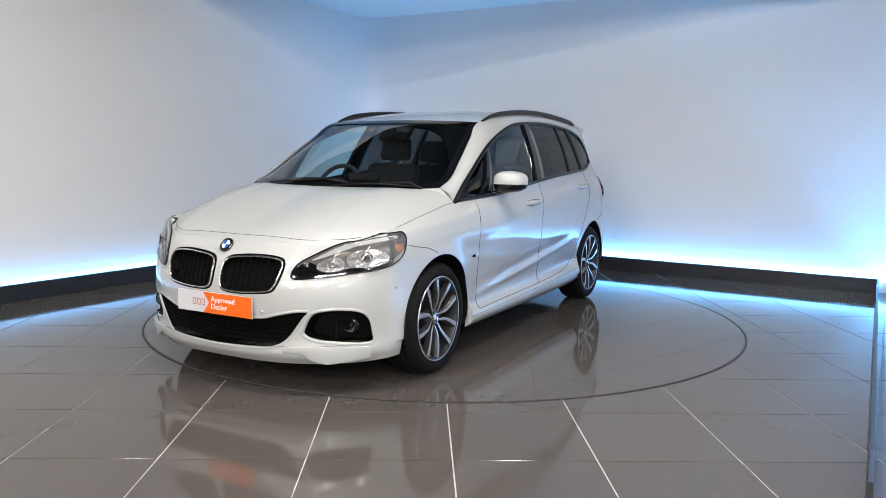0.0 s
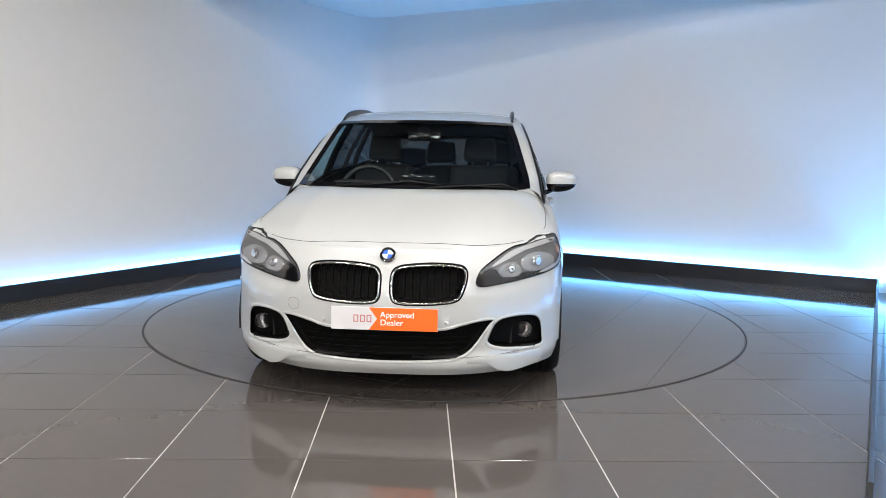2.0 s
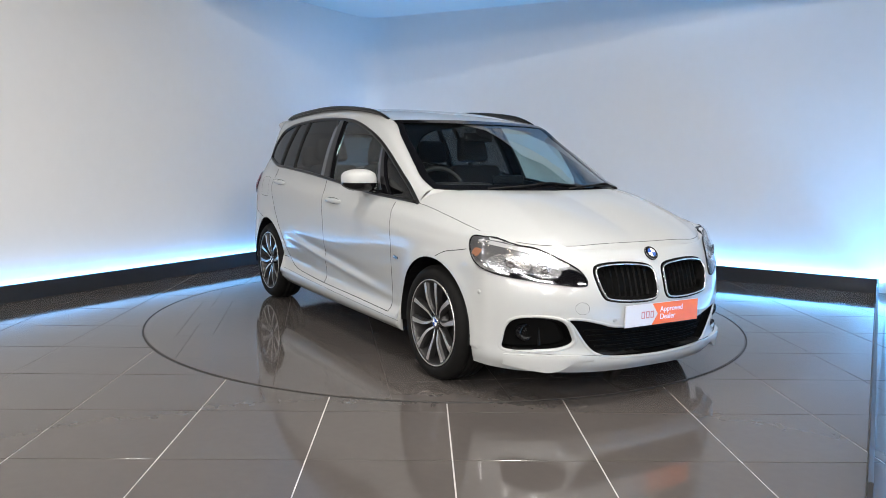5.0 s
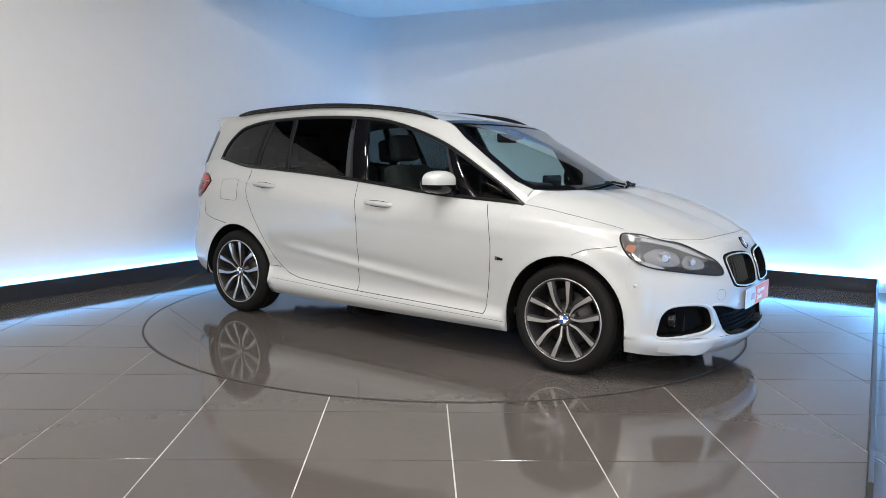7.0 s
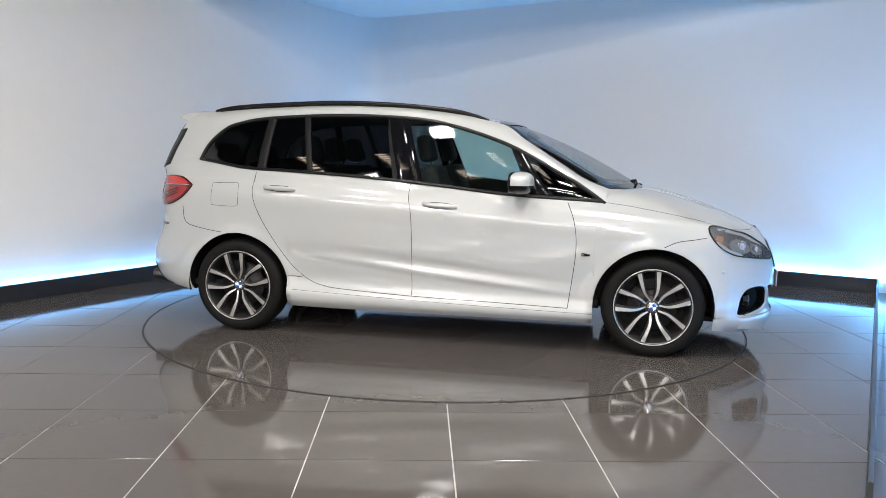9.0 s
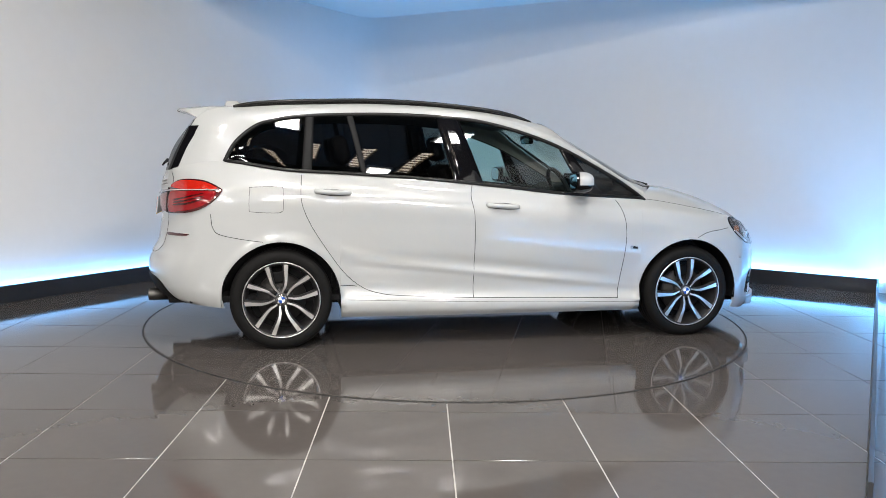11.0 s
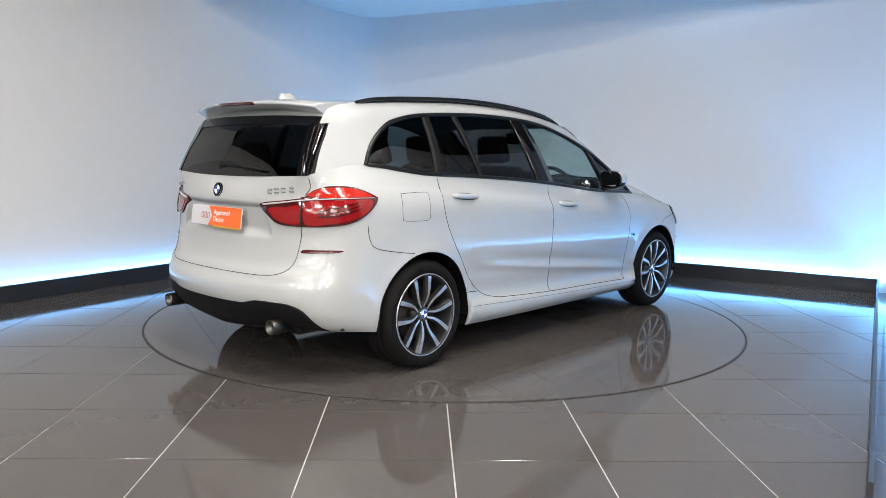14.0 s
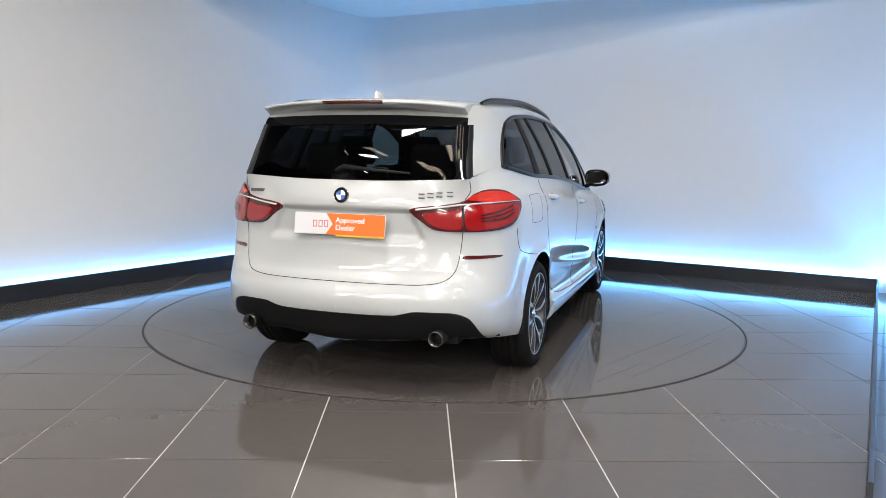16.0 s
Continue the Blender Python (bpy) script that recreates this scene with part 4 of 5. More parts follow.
def number_plate(m, h, rear):
    """The dealer's plate in its own plane: x to the reader's right, y up, z to the reader."""
    bm = box_bm(-.26, .26, -h / 2, h / 2, -.006, 0, .002)
    pl = cpart("number_plate", bm, M_PLATE, None, "white and orange dealer plate with white lettering")
    pl.matrix_local = SHIFT @ m

    def flat(name, pts, z, mt):
        b = bmesh.new()
        b.faces.new([b.verts.new((x, y, z)) for x, y in pts])
        f = b.faces[:][0]
        f.normal_update()
        if f.normal.z < 0:
            f.normal_flip()
        r = bmesh.ops.extrude_face_region(b, geom=b.faces[:])
        bmesh.ops.translate(b, vec=(0, 0, -.0004), verts=[v for v in r["geom"] if isinstance(v, bmesh.types.BMVert)])
        return part(name, b, mt, pl)
    flat("orange_field", [(-.075, -h / 2 + .001), (.259, -h / 2 + .001), (.259, h / 2 - .001), (-.075, h / 2 - .001), (-.035, 0)], .0012, M_ORANGE)
    # the maker's mark as plain strokes
    for x0 in (-.150, -.118, -.086):
        flat("mark_bar", [(x0, -.018), (x0 + .024, -.018), (x0 + .024, -.013), (x0, -.013)], .0012, M_LOGO)
        flat("mark_bar", [(x0, .013), (x0 + .024, .013), (x0 + .024, .018), (x0, .018)], .0012, M_LOGO)
        flat("mark_bar", [(x0 + .019, -.013), (x0 + .024, -.013), (x0 + .024, .013), (x0 + .019, .013)], .0012, M_LOGO)
        flat("mark_bar", [(x0, -.013), (x0 + .005, -.013), (x0 + .005, .013), (x0, .013)], .0012, M_LOGO)
    words("Approved", .041, Matrix.Translation((-.020, .008, .0018)), M_WHITE_INK, pl)
    words("Dealer", .041, Matrix.Translation((-.020, -.031, .0018)), M_WHITE_INK, pl)
    if rear:
        flat("yellow_edge", [(-.02, -h / 2 - .008), (.258, -h / 2 - .008), (.258, -h / 2), (-.02, -h / 2)], -.001, M_YELLOW)


number_plate(Matrix(((0, 0, 1, 2.232), (1, 0, 0, 0), (0, 1, 0, .452), (0, 0, 0, 1))), .112, False)
number_plate(Matrix(((0, 0, -1, -2.206), (-1, 0, 0, 0.006), (0, 1, 0, .876), (0, 0, 0, 1))) @ Matrix.Rotation(math.radians(-7), 4, "X"), .112, True)

# head lamps
for sign in (1, -1):
    cx, cy = 1.55, .35 * sign
    pj = at_corner(cx, cy)
    pts = [(2.14, .447, .612), (2.13, .452, .668), (2.09, .50, .712), (1.98, .60, .774), (1.86, .70, .810), (1.765, .775, .832), (1.700, .812, .834), (1.705, .838, .785), (1.765, .846, .71), (1.86, .80, .660), (2.0, .69, .634), (2.09, .56, .617)]
    br = bearings([(x, y * sign, z) for x, y, z in pts], cx, cy)
    br = [((a if a < math.pi else a - 2 * math.pi), z) for a, z in br]
    hl = patch("headlamp", br, pj, .003, M_LAMP_IN, None, "clear headlamp with twin silver bowls and amber corner", rings=10, drop=.012, smooth_n=6)

    def sub(name, pts3, off, mt, lab=""):
        bb = [((a if a < math.pi else a - 2 * math.pi), z) for a, z in bearings([(x, y * sign, z) for x, y, z in pts3], cx, cy)]
        ob = patch(name, bb, pj, off, mt, hl, lab, rings=5, drop=.003)
        return ob
    sub("brow", [(2.075, .52, .705), (1.97, .61, .765), (1.85, .71, .800), (1.755, .790, .822), (1.755, .80, .808), (1.88, .712, .782), (2.0, .615, .740), (2.06, .540, .705)], .0055, M_BROW, "pale grey brow strip")
    sub("reflector_bowl", [(1.86, .75, .755), (1.93, .70, .745), (1.97, .665, .715), (1.96, .67, .672), (1.90, .735, .665), (1.83, .79, .685), (1.81, .79, .73)], .0055, M_SILVER, "round silver reflector bowl")
    sub("reflector_bowl", [(2.01, .63, .715), (2.06, .57, .700), (2.075, .545, .672), (2.06, .575, .645), (2.01, .645, .648), (1.985, .66, .680)], .0055, M_SILVER, "small silver reflector bowl")
    sub("lower_bezel", [(2.14, .45, .615), (2.13, .458, .668), (2.095, .515, .690), (2.085, .535, .650), (2.05, .60, .645), (1.98, .69, .660), (1.87, .785, .680), (1.86, .80, .664), (1.98, .70, .638), (2.09, .56, .620)], .0050, M_BLACK, "black lower bezel")
    sub("corner_reflector", [(1.775, .808, .772), (1.74, .822, .778), (1.73, .832, .748), (1.762, .825, .738)], .0058, M_AMBER, "amber corner reflector")
    sub("light_guide", [(1.82, .825, .690), (1.75, .844, .745), (1.74, .846, .735), (1.80, .838, .677), (1.90, .76, .655), (1.91, .755, .662)], .0062, M_CHROME, "bright light guide")
    for c3, rr in (((1.905, .735, .708), .026), ((2.03, .613, .680), .019)):
        a = math.atan2(c3[1] * sign - cy, c3[0] - cx)
        p = pj(a, c3[2], .008)
        bm = revolve([(rr, .0), (rr * .9, -.006), (rr * .5, -.004), (.0, -.003)], 24)
        bm.transform(Matrix.Translation(p) @ Matrix.Rotation(a + math.pi / 2, 4, "Z"))
        cpart("projector", bm, M_CHROME, hl, "round projector lens")
        rg = [p + Vector((-math.sin(a) * rr * 1.35 * math.cos(q), math.cos(a) * rr * 1.35 * math.cos(q), rr * 1.25 * math.sin(q))) for q in np.linspace(0, 2 * math.pi, 25)[:-1]]
        tube("bowl_ring", rg, .0025, M_CHROME, hl, "bright bowl ring", closed=True, n=6, up=(math.cos(a), math.sin(a), 0))
        for q in (-.5, .5):
            tube("bowl_rib", [p + Vector((0, 0, rr * 1.25 * q)) + Vector((-math.sin(a), math.cos(a), 0)) * rr * 1.1 * k_ for k_ in (-1, 0, 1)], .0016, M_BADGE, hl, n=5)
    tube("lamp_edge", [pj(a, z, .004) for a, z in outline(br, 6)], .0042, M_BLACK, hl, "black lamp edge", closed=True, n=6)
    ob = patch("lens_cover", br, pj, .016, G_LAMP, hl, "clear lamp cover", rings=8, drop=.012)
    ob.visible_shadow = False

# tail lamps
for sign in (1, -1):
    cx, cy = -1.62, .35 * sign
    pj = at_corner(cx, cy)

    def bear(pts3):
        return [(a, z) for a, z in bearings([(x, y * sign, z) for x, y, z in pts3], cx, cy)]
    outer = [(-2.15, .368, .965), (-2.13, .55, .992), (-2.10, .648, 1.010), (-2.06, .70, 1.050), (-1.99, .76, 1.070), (-1.86, .815, 1.062), (-1.755, .84, 1.020), (-1.742, .845, .995), (-1.80, .845, .930), (-1.90, .83, .878), (-2.02, .775, .858), (-2.10, .64, .854), (-2.13, .50, .862), (-2.15, .43, .905)]
    tl = patch("tail_lamp", bear(outer), pj, .010, M_RED_DARK, None, "wrap-round red tail lamp with a white strip", rings=10, drop=.02, smooth_n=5)

    def sub(name, pts3, off, mt, lab=""):
        return patch(name, bear(pts3), pj, off, mt, tl, lab, rings=5, drop=.003, smooth_n=4)
    sub("upper_lens", [(-2.09, .665, 1.018), (-2.05, .705, 1.048), (-1.985, .76, 1.062), (-1.86, .815, 1.054), (-1.77, .838, 1.016), (-1.88, .812, 1.012), (-2.0, .752, 1.008)], .0125, M_RED_LIGHT, "orange-red upper lens")
    sub("lower_lens", [(-2.10, .67, .985), (-2.0, .758, .996), (-1.87, .815, 1.0), (-1.775, .84, .996), (-1.81, .843, .935), (-1.91, .825, .890), (-2.02, .770, .870), (-2.10, .665, .868)], .0125, M_RED, "bright red lower lens")
    for dz in (.0, .03, .06):
        sub("light_bar", [(-2.05, .735, .905 + dz * .5), (-1.95, .80, .915 + dz * .7), (-1.86, .832, .945 + dz * .6), (-1.855, .832, .953 + dz * .6), (-1.95, .80, .925 + dz * .7), (-2.05, .735, .914 + dz * .5)], .0150, M_RED_DARK, "dark red light bar")
    sub("gate_lens", [(-2.14, .44, .945), (-2.13, .55, .955), (-2.105, .63, .962), (-2.105, .63, .870), (-2.13, .51, .875), (-2.145, .45, .915)], .0125, M_RED, "red lens on the tailgate")
    wst = bear([(-2.15, .400, .964), (-2.13, .54, .980), (-2.10, .64, .993), (-2.0, .755, 1.003), (-1.87, .815, 1.007), (-1.762, .842, 1.008)])
    tube("white_strip", [pj(q[0], q[1], .0135) for q in crom([(a_, z_, 0) for a_, z_ in wst], 6)], [.0075 - .0045 * k / 30 for k in range(31)], M_CLEAR, tl, "clear white strip", n=8, flat=.8)
    a0 = [(-2.104, .642, 1.012), (-2.104, .642, .93), (-2.104, .642, .856)]
    seam([(a, z) for a, z in bear(a0)], lambda a, b, off=0.0: pj(a, b, .0135 + off), "lamp_joint", 4, .0045)
    # bumper reflector
    rr = [(.640, .716), (.648, .733), (.72, .734), (.80, .733), (.795, .722), (.72, .717)]
    patch("reflector", [(a * sign, b) for a, b in rr], at_rear, .004, M_RED_DARK, None, "dark red bumper reflector", rings=4, drop=.006)

# diffuser and exhausts
half = [(0, .425), (.33, .430), (.42, .452), (.55, .452), (.63, .446), (.69, .415), (.725, .345), (.74, .285), (.70, .272), (.5, .262), (0, .258)]
dif = half + [(-a, b) for a, b in half[-2:0:-1]]
patch("rear_diffuser", dif, at_rear, .006, M_PLASTIC, None, "matt black lower rear bumper", rings=14, drop=.012, smooth_n=8, centre=(0, .35))
for sign in (1, -1):
    bm = revolve([(.028, .06), (.039, .06), (.041, -.055), (.039, -.062), (.035, -.062), (.034, .03)], 32)
    bm.transform(Matrix.Translation((-2.165, .54 * sign, .318)) @ Matrix.Rotation(math.radians(-90), 4, "Z"))
    tip_ = cpart("exhaust_tip", bm, M_BRAKE, None, "round chrome exhaust tip")
    bm = revolve([(.0, -.015), (.0345, -.015), (.0345, .03)], 24)
    bm.transform(Matrix.Translation((-2.165, .54 * sign, .318)) @ Matrix.Rotation(math.radians(-90), 4, "Z"))
    cpart("exhaust_bore", bm, M_PLASTIC, tip_)
# tailgate badges as plain raised strokes
for k, y in enumerate((-.425, -.468, -.511, -.562)):
    p = on_rear(y, 1.033 + .004 * k, .002)
    for dy, dz, wy, wz in ((0, .010, .032, .007), (0, -.010, .032, .007)):
        cpart("badge_stroke", box_bm(p.x - .004, p.x + .003, p.y + dy - wy / 2, p.y + dy + wy / 2, p.z + dz - wz / 2, p.z + dz + wz / 2), M_BADGE)
for y, wy in ((.545, .11), (.60, .02)):
    p = on_rear(y, 1.036, .003)
    bm = box_bm(-.004, .004, -wy / 2, wy / 2, -.008, .008, .002)
    bm.transform(Matrix.Translation(p) @ Matrix.Rotation(math.radians(-8), 4, "Z"))
    cpart("badge_stroke", bm, M_BADGE)
for sign in (1, -1):
    for k, mt in enumerate((M_BLACK, M_BLACK, M_BADGE)):
        p = on_side(.985 - .017 * k, .637, sign, .001)
        cpart("wing_badge", box_bm(p.x - .009, p.x + .009, p.y - .003, p.y + .003, p.z - .009, p.z + .004 + .004 * k), mt)

# ---- glasshouse ----
bx, by_, bz = belt[:, 0][::-1], belt[:, 1][::-1], belt[:, 2][::-1]
ux, uy, uz = DLO_UP[:, 0][::-1], DLO_UP[:, 1][::-1], DLO_UP[:, 2][::-1]


def dlo(x, s, off=0.0):
    yb, zb = np.interp(x, bx, by_), np.interp(x, bx, bz)
    yt, zt = np.interp(x, ux, uy), np.interp(x, ux, uz)
    return np.array((x, yb + (yt - yb) * s + .014 * math.sin(math.pi * s) * min(1, (zt - zb) / .2) + off, zb + (zt - zb) * s))


def pane(x0b, x0t, x1b, x1t, off, n=16, m=12):
    return np.array([[dlo((x0b + (x0t - x0b) * s) * (1 - r) + (x1b + (x1t - x1b) * s) * r, s, off) for s in np.linspace(0, 1, m)] for r in np.linspace(0, 1, n)])


for sign in (1, -1):
    for nm, q, mt, lab in (("quarter_glass", (1.068, 1.068, .78, .54), G_PRIVACY, "dark front quarter glass"), ("front_door_glass", (.64, .463, -.10, -.24), G_SIDE, "clear greenish door glass"),
                           ("rear_door_glass", (-.28, -.38, -.855, -.935), G_PRIVACY, "dark tinted rear door glass"), ("rear_door_glass", (-.885, -.97, -1.20, -1.18), G_PRIVACY, "dark tinted small glass"),
                           ("rear_quarter_glass", (-1.26, -1.23, -1.722, -1.722), G_PRIVACY, "dark tinted rear quarter glass")):
        g = pane(*q, -.004)
        ob = sheet(nm, g, mt, None, lab, sign)
        ob.visible_shadow = False
    for nm, q in (("window_pillar", (.79, .545, .63, .458)), ("centre_pillar", (-.09, -.235, -.29, -.385)), ("window_bar", (-.853, -.932, -.887, -.972)), ("window_bar", (-1.198, -1.178, -1.262, -1.232))):
        g0, g1 = pane(*q, .004, 4), pane(*q, -.02, 4)
        ring = np.concatenate([g1[:1], g0, g1[-1:]])
        sheet(nm, ring, M_BLACK if nm != "window_bar" else M_PLASTIC, None, "gloss black pillar trim", sign)
    low = [dlo(x, 0.0, .002) * [1, sign, 1] + np.array([0, 0, .004]) for x in np.linspace(1.06, -1.715, 60)]
    tube("window_trim", low, .011, M_RAIL, None, "gloss black window trim", n=8)
    up_ = [DLO_UP[k] * [1, sign, 1] + np.array([0, .001 * sign, -.004]) for k in range(0, len(DLO_UP), 2)]
    tube("window_trim", up_, .013, M_RAIL, None, "gloss black window trim", n=8)
    # roof rail
    rail = crom([(.300, .604, 1.472), (.17, .606, 1.514), (0, .608, 1.546), (-.35, .608, 1.577), (-.753, .606, 1.589), (-1.2, .603, 1.575), (-1.52, .600, 1.554), (-1.68, .594, 1.526)], 6)
    rr = [.008 + .005 * math.sin(math.pi * k / (len(rail) - 1)) ** .4 for k in range(len(rail))]
    tube("roof_rail", [p * [1, sign, 1] for p in rail], rr, M_RAIL, None, "gloss black roof rail", n=10, flat=.95)
    # rail foot that closes the gap below
    foot = []
    for p in rail[2:-2]:
        zr = np.interp(p[0], FRAME_OUT[48:112, 0][::-1], FRAME_OUT[48:112, 2][::-1])
        foot.append([(p[0], .592, zr - .012), (p[0], .598, p[2])])
    sheet("rail_foot", np.array(foot), M_RAIL, None, "", sign)
    # mirrors
    mc = Vector((.545, .945 * sign, 1.075))
    bm = bmesh.new()
    bmesh.ops.create_uvsphere(bm, u_segments=28, v_segments=18, radius=1.0)
    for v in bm.verts:
        x, y, z = v.co
        sx = math.copysign(abs(x) ** .75, x)
        sy = math.copysign(abs(y) ** .62, y)
        sz = math.copysign(abs(z) ** .68, z)
        px = sx * (.085 if x > 0 else .045)
        v.co = Vector((px - .02 * sy * sign, sy * .105, sz * 1.06 * (.068 if z > 0 else .066) * (1 - .20 * max(0, sy * sign)) + .004 * sy * sign))
    cap = bm.copy()
    for b_, keep_up in ((cap, True), (bm, False)):
        bmesh.ops.bisect_plane(b_, geom=b_.verts[:] + b_.edges[:] + b_.faces[:], plane_co=(0, 0, -.014), plane_no=(0, 0, 1), clear_inner=keep_up, clear_outer=not keep_up)
        for f in b_.faces:
            f.smooth = True
        b_.transform(Matrix.Translation(mc))
    for v in bm.verts:
        v.co.y = mc.y + (v.co.y - mc.y) * .97
    mir = cpart("mirror_cap", cap, M_PAINT, None, "white door mirror shell with black base")
    cpart("mirror_base", bm, M_BLACK, mir)
    # reflecting glass
    bk = bmesh.new()
    ringk = [[bk.verts.new((mc.x - xo - .008 * math.cos(a) * sign, mc.y + .1 * k_ * math.copysign(abs(math.cos(a)) ** .6, math.cos(a)), mc.z + .001 + .070 * k_ * math.copysign(abs(math.sin(a)) ** .7, math.sin(a)) * (1 - .2 * max(0, math.cos(a) * sign)))) for a in np.linspace(0, 2 * math.pi, 33)[:-1]] for xo, k_ in ((.012, .985), (.045, .96), (.054, .90), (.050, .80))]
    for a_, b_ in zip(ringk, ringk[1:]):
        for j in range(32):
            bk.faces.new((a_[j], a_[(j + 1) % 32], b_[(j + 1) % 32], b_[j]))
    bk.faces.new(ringk[-1])
    bmesh.ops.recalc_face_normals(bk, faces=bk.faces[:])
    cpart("mirror_frame", bk, M_BLACK, mir, "black mirror frame")
    gl = bmesh.new()
    ringv = [gl.verts.new((mc.x - .054 - .008 * math.cos(a) * sign, mc.y + .080 * math.copysign(abs(math.cos(a)) ** .6, math.cos(a)), mc.z + .006 + .050 * math.copysign(abs(math.sin(a)) ** .7, math.sin(a)))) for a in np.linspace(0, 2 * math.pi, 25)[:-1]]
    gl.faces.new(ringv)
    cpart("mirror_glass", gl, M_CHROME, mir, "mirror glass")
    tube("mirror_stalk", [(.60, .80 * sign, .990), (.585, .85 * sign, 1.005), (.56, .90 * sign, 1.025)], [.030, .026, .022], M_BLACK, mir, n=10, flat=.6)
    # door handles: a recess and a bar, with a dark ring for the recess's shade
    for hx, hz in ((.035, .915), (-1.07, .998)):
        cup = [(hx + .075 * math.cos(a) - .004, hz + .030 * math.sin(a)) for a in np.linspace(0, 2 * math.pi, 17)[:-1]]
        hd = patch("handle_recess", cup, at_side(sign), .0015, M_PAINT, None, rings=4, drop=.003, smooth_n=2)
        shade_loop = [at_side(sign)(hx + .112 * math.cos(a) - .002, hz + .019 * math.sin(a) - .112 * math.cos(a) * .05, .001) for a in np.linspace(0, 2 * math.pi, 29)[:-1]]
        tube("handle_shade_ring", shade_loop, .0022, M_SEAM, None, closed=True, n=5, up=(0, 1, 0))
        ptsb = [on_side(hx + dx, hz + .002 - dx * .05, sign, o_) for dx, o_ in ((-.108, -.004), (-.10, .010), (-.07, .024), (0, .028), (.06, .024), (.095, .010), (.104, -.004))]
        tube("door_handle", [Vector(p) for p in crom([tuple(p) for p in ptsb], 4)], .0155, M_PAINT, None, "white door handle", n=10, flat=.75, up=(0, 1, 0))
    # seams
    ps = at_side(sign)
    seam([(.845, .955), (.885, .86), (.906, .74), (.905, .62), (.890, .48), (.866, .292)], ps)
    seam([(-.172, 1.048), (-.180, .97), (-.160, .86), (-.153, .70), (-.152, .50), (-.153, .314)], ps)
    seam([(.866, .290), (.4, .302), (-.15, .314), (-.60, .334), (-.76, .350), (-.88, .390), (-1.0, .49), (-1.13, .67), (-1.22, .82), (-1.265, .95), (-1.262, 1.105)], ps)
    seam([(1.02, .262), (.5, .272), (0, .284), (-.5, .300), (-.98, .318)], ps, "sill_line", 6, .0015)
    seam([(-1.03, .405), (-.97, .405), (-.92, .40)], ps)
    if sign < 0:
        seam([(-1.375, 1.02), (-1.375, .90), (-1.385, .878), (-1.42, .870), (-1.56, .875), (-1.58, .895), (-1.575, 1.01), (-1.56, 1.025), (-1.40, 1.03), (-1.375, 1.02)], ps, "fuel_flap", 6, .0018)
    seam([(1.44, .700), (1.52, .735), (1.62, .752), (1.69, .765)], ps)
    seam([(-1.50, .690), (-1.62, .705), (-1.76, .735), (-1.80, .78), (-1.81, .86)], ps)
    gate = [(0, .583), (.25, .584), (.45, .587), (.555, .605), (.605, .655), (.622, .75), (.630, .855)]
    seam([(a * sign, b) for a, b in gate], at_rear)
    seam([(.630 * sign, 1.015), (.655 * sign, 1.06), (.652 * sign, 1.11)], at_rear)
    tube("panel_gap", [Vector(p) * 1 for p in (hood[:, -1][9:] * [1, sign, 1] + np.array([0, 0, .0002]))], .0014, M_SEAM, None, n=5)
tube("panel_gap", [Vector((p[0], p[1], p[2] + .0005)) for p in np.concatenate([hood[2, ::-1] * [1, -1, 1], hood[2, 1:]])][6:-6], .0014, M_SEAM, None, n=5)
for sign in (1, -1):
    for y, z in ((.300, .435),):
        p = on_front(y * sign, z, .001)
        bm = revolve([(.0, -.002), (.009, -.002), (.010, .003)], 16)
        bm.transform(Matrix.Translation(p) @ Matrix.Rotation(math.radians(90), 4, "Z"))
        cpart("parking_sensor", bm, M_PAINT)
    p = on_side(1.80, .56, sign, .001)
    bm = revolve([(.0, -.002), (.011, -.002), (.012, .004)], 16)
    bm.transform(Matrix.Translation(p) @ Matrix.Rotation(math.radians(180 if sign > 0 else 0), 4, "Z"))
    cpart("parking_sensor", bm, M_PAINT)
cap_ = [(-.468 + .032 * math.cos(a), .500 + .030 * math.sin(a)) for a in np.linspace(0, 2 * math.pi, 20)]
seam(cap_, at_front, "tow_cap", 2, .0012)

# ---- roof end, fin, wipers ----
sp = []
for t in np.linspace(-1, 1, 41):
    y = .592 * t
    e = abs(t) ** 3
    x0, x1 = -1.72, -2.068 + .105 * e
    z0 = 1.551 - .032 * abs(t) ** 2.4
    z1 = 1.518 - .026 * e
    sp.append([(x0, y, z0), ((x0 + x1) / 2, y, (z0 + z1) / 2 + .010), (x1 + .01, y, z1 + .004), (x1, y, z1 - .006), (x1 + .012, y, z1 - .014), (x1 + .08, y, z1 - .022 - .030 * e), (-1.90 + .06 * e, y * .985, z1 - .034 - .040 * e)])
sp = np.array(sp)
v = sp.reshape(-1, 3)
me = mesh_of("spoiler", v, grid_faces(41, 7), True)
bm = bmesh.new()
bm.from_mesh(me)
lastrow = [41 * 7 - 7 + k for k in range(7)]
bm.verts.ensure_lookup_table()
bm.faces.new([bm.verts[k] for k in range(7)])
bm.faces.new([bm.verts[k] for k in lastrow])
bmesh.ops.recalc_face_normals(bm, faces=bm.faces[:])
for f in bm.faces:
    f.smooth = len(f.verts) == 4
spo = cpart("spoiler", bm, M_PAINT, None, "white roof spoiler")
bl = []
for y in np.linspace(-.172, .172, 13):
    e = abs(y / .612) ** 3
    bl.append((-2.062 + .115 * e, y, 1.511 - .028 * e))
tube("brake_light", bl, .011, M_RED_DARK, spo, "dark red high brake light", n=8, flat=.8)
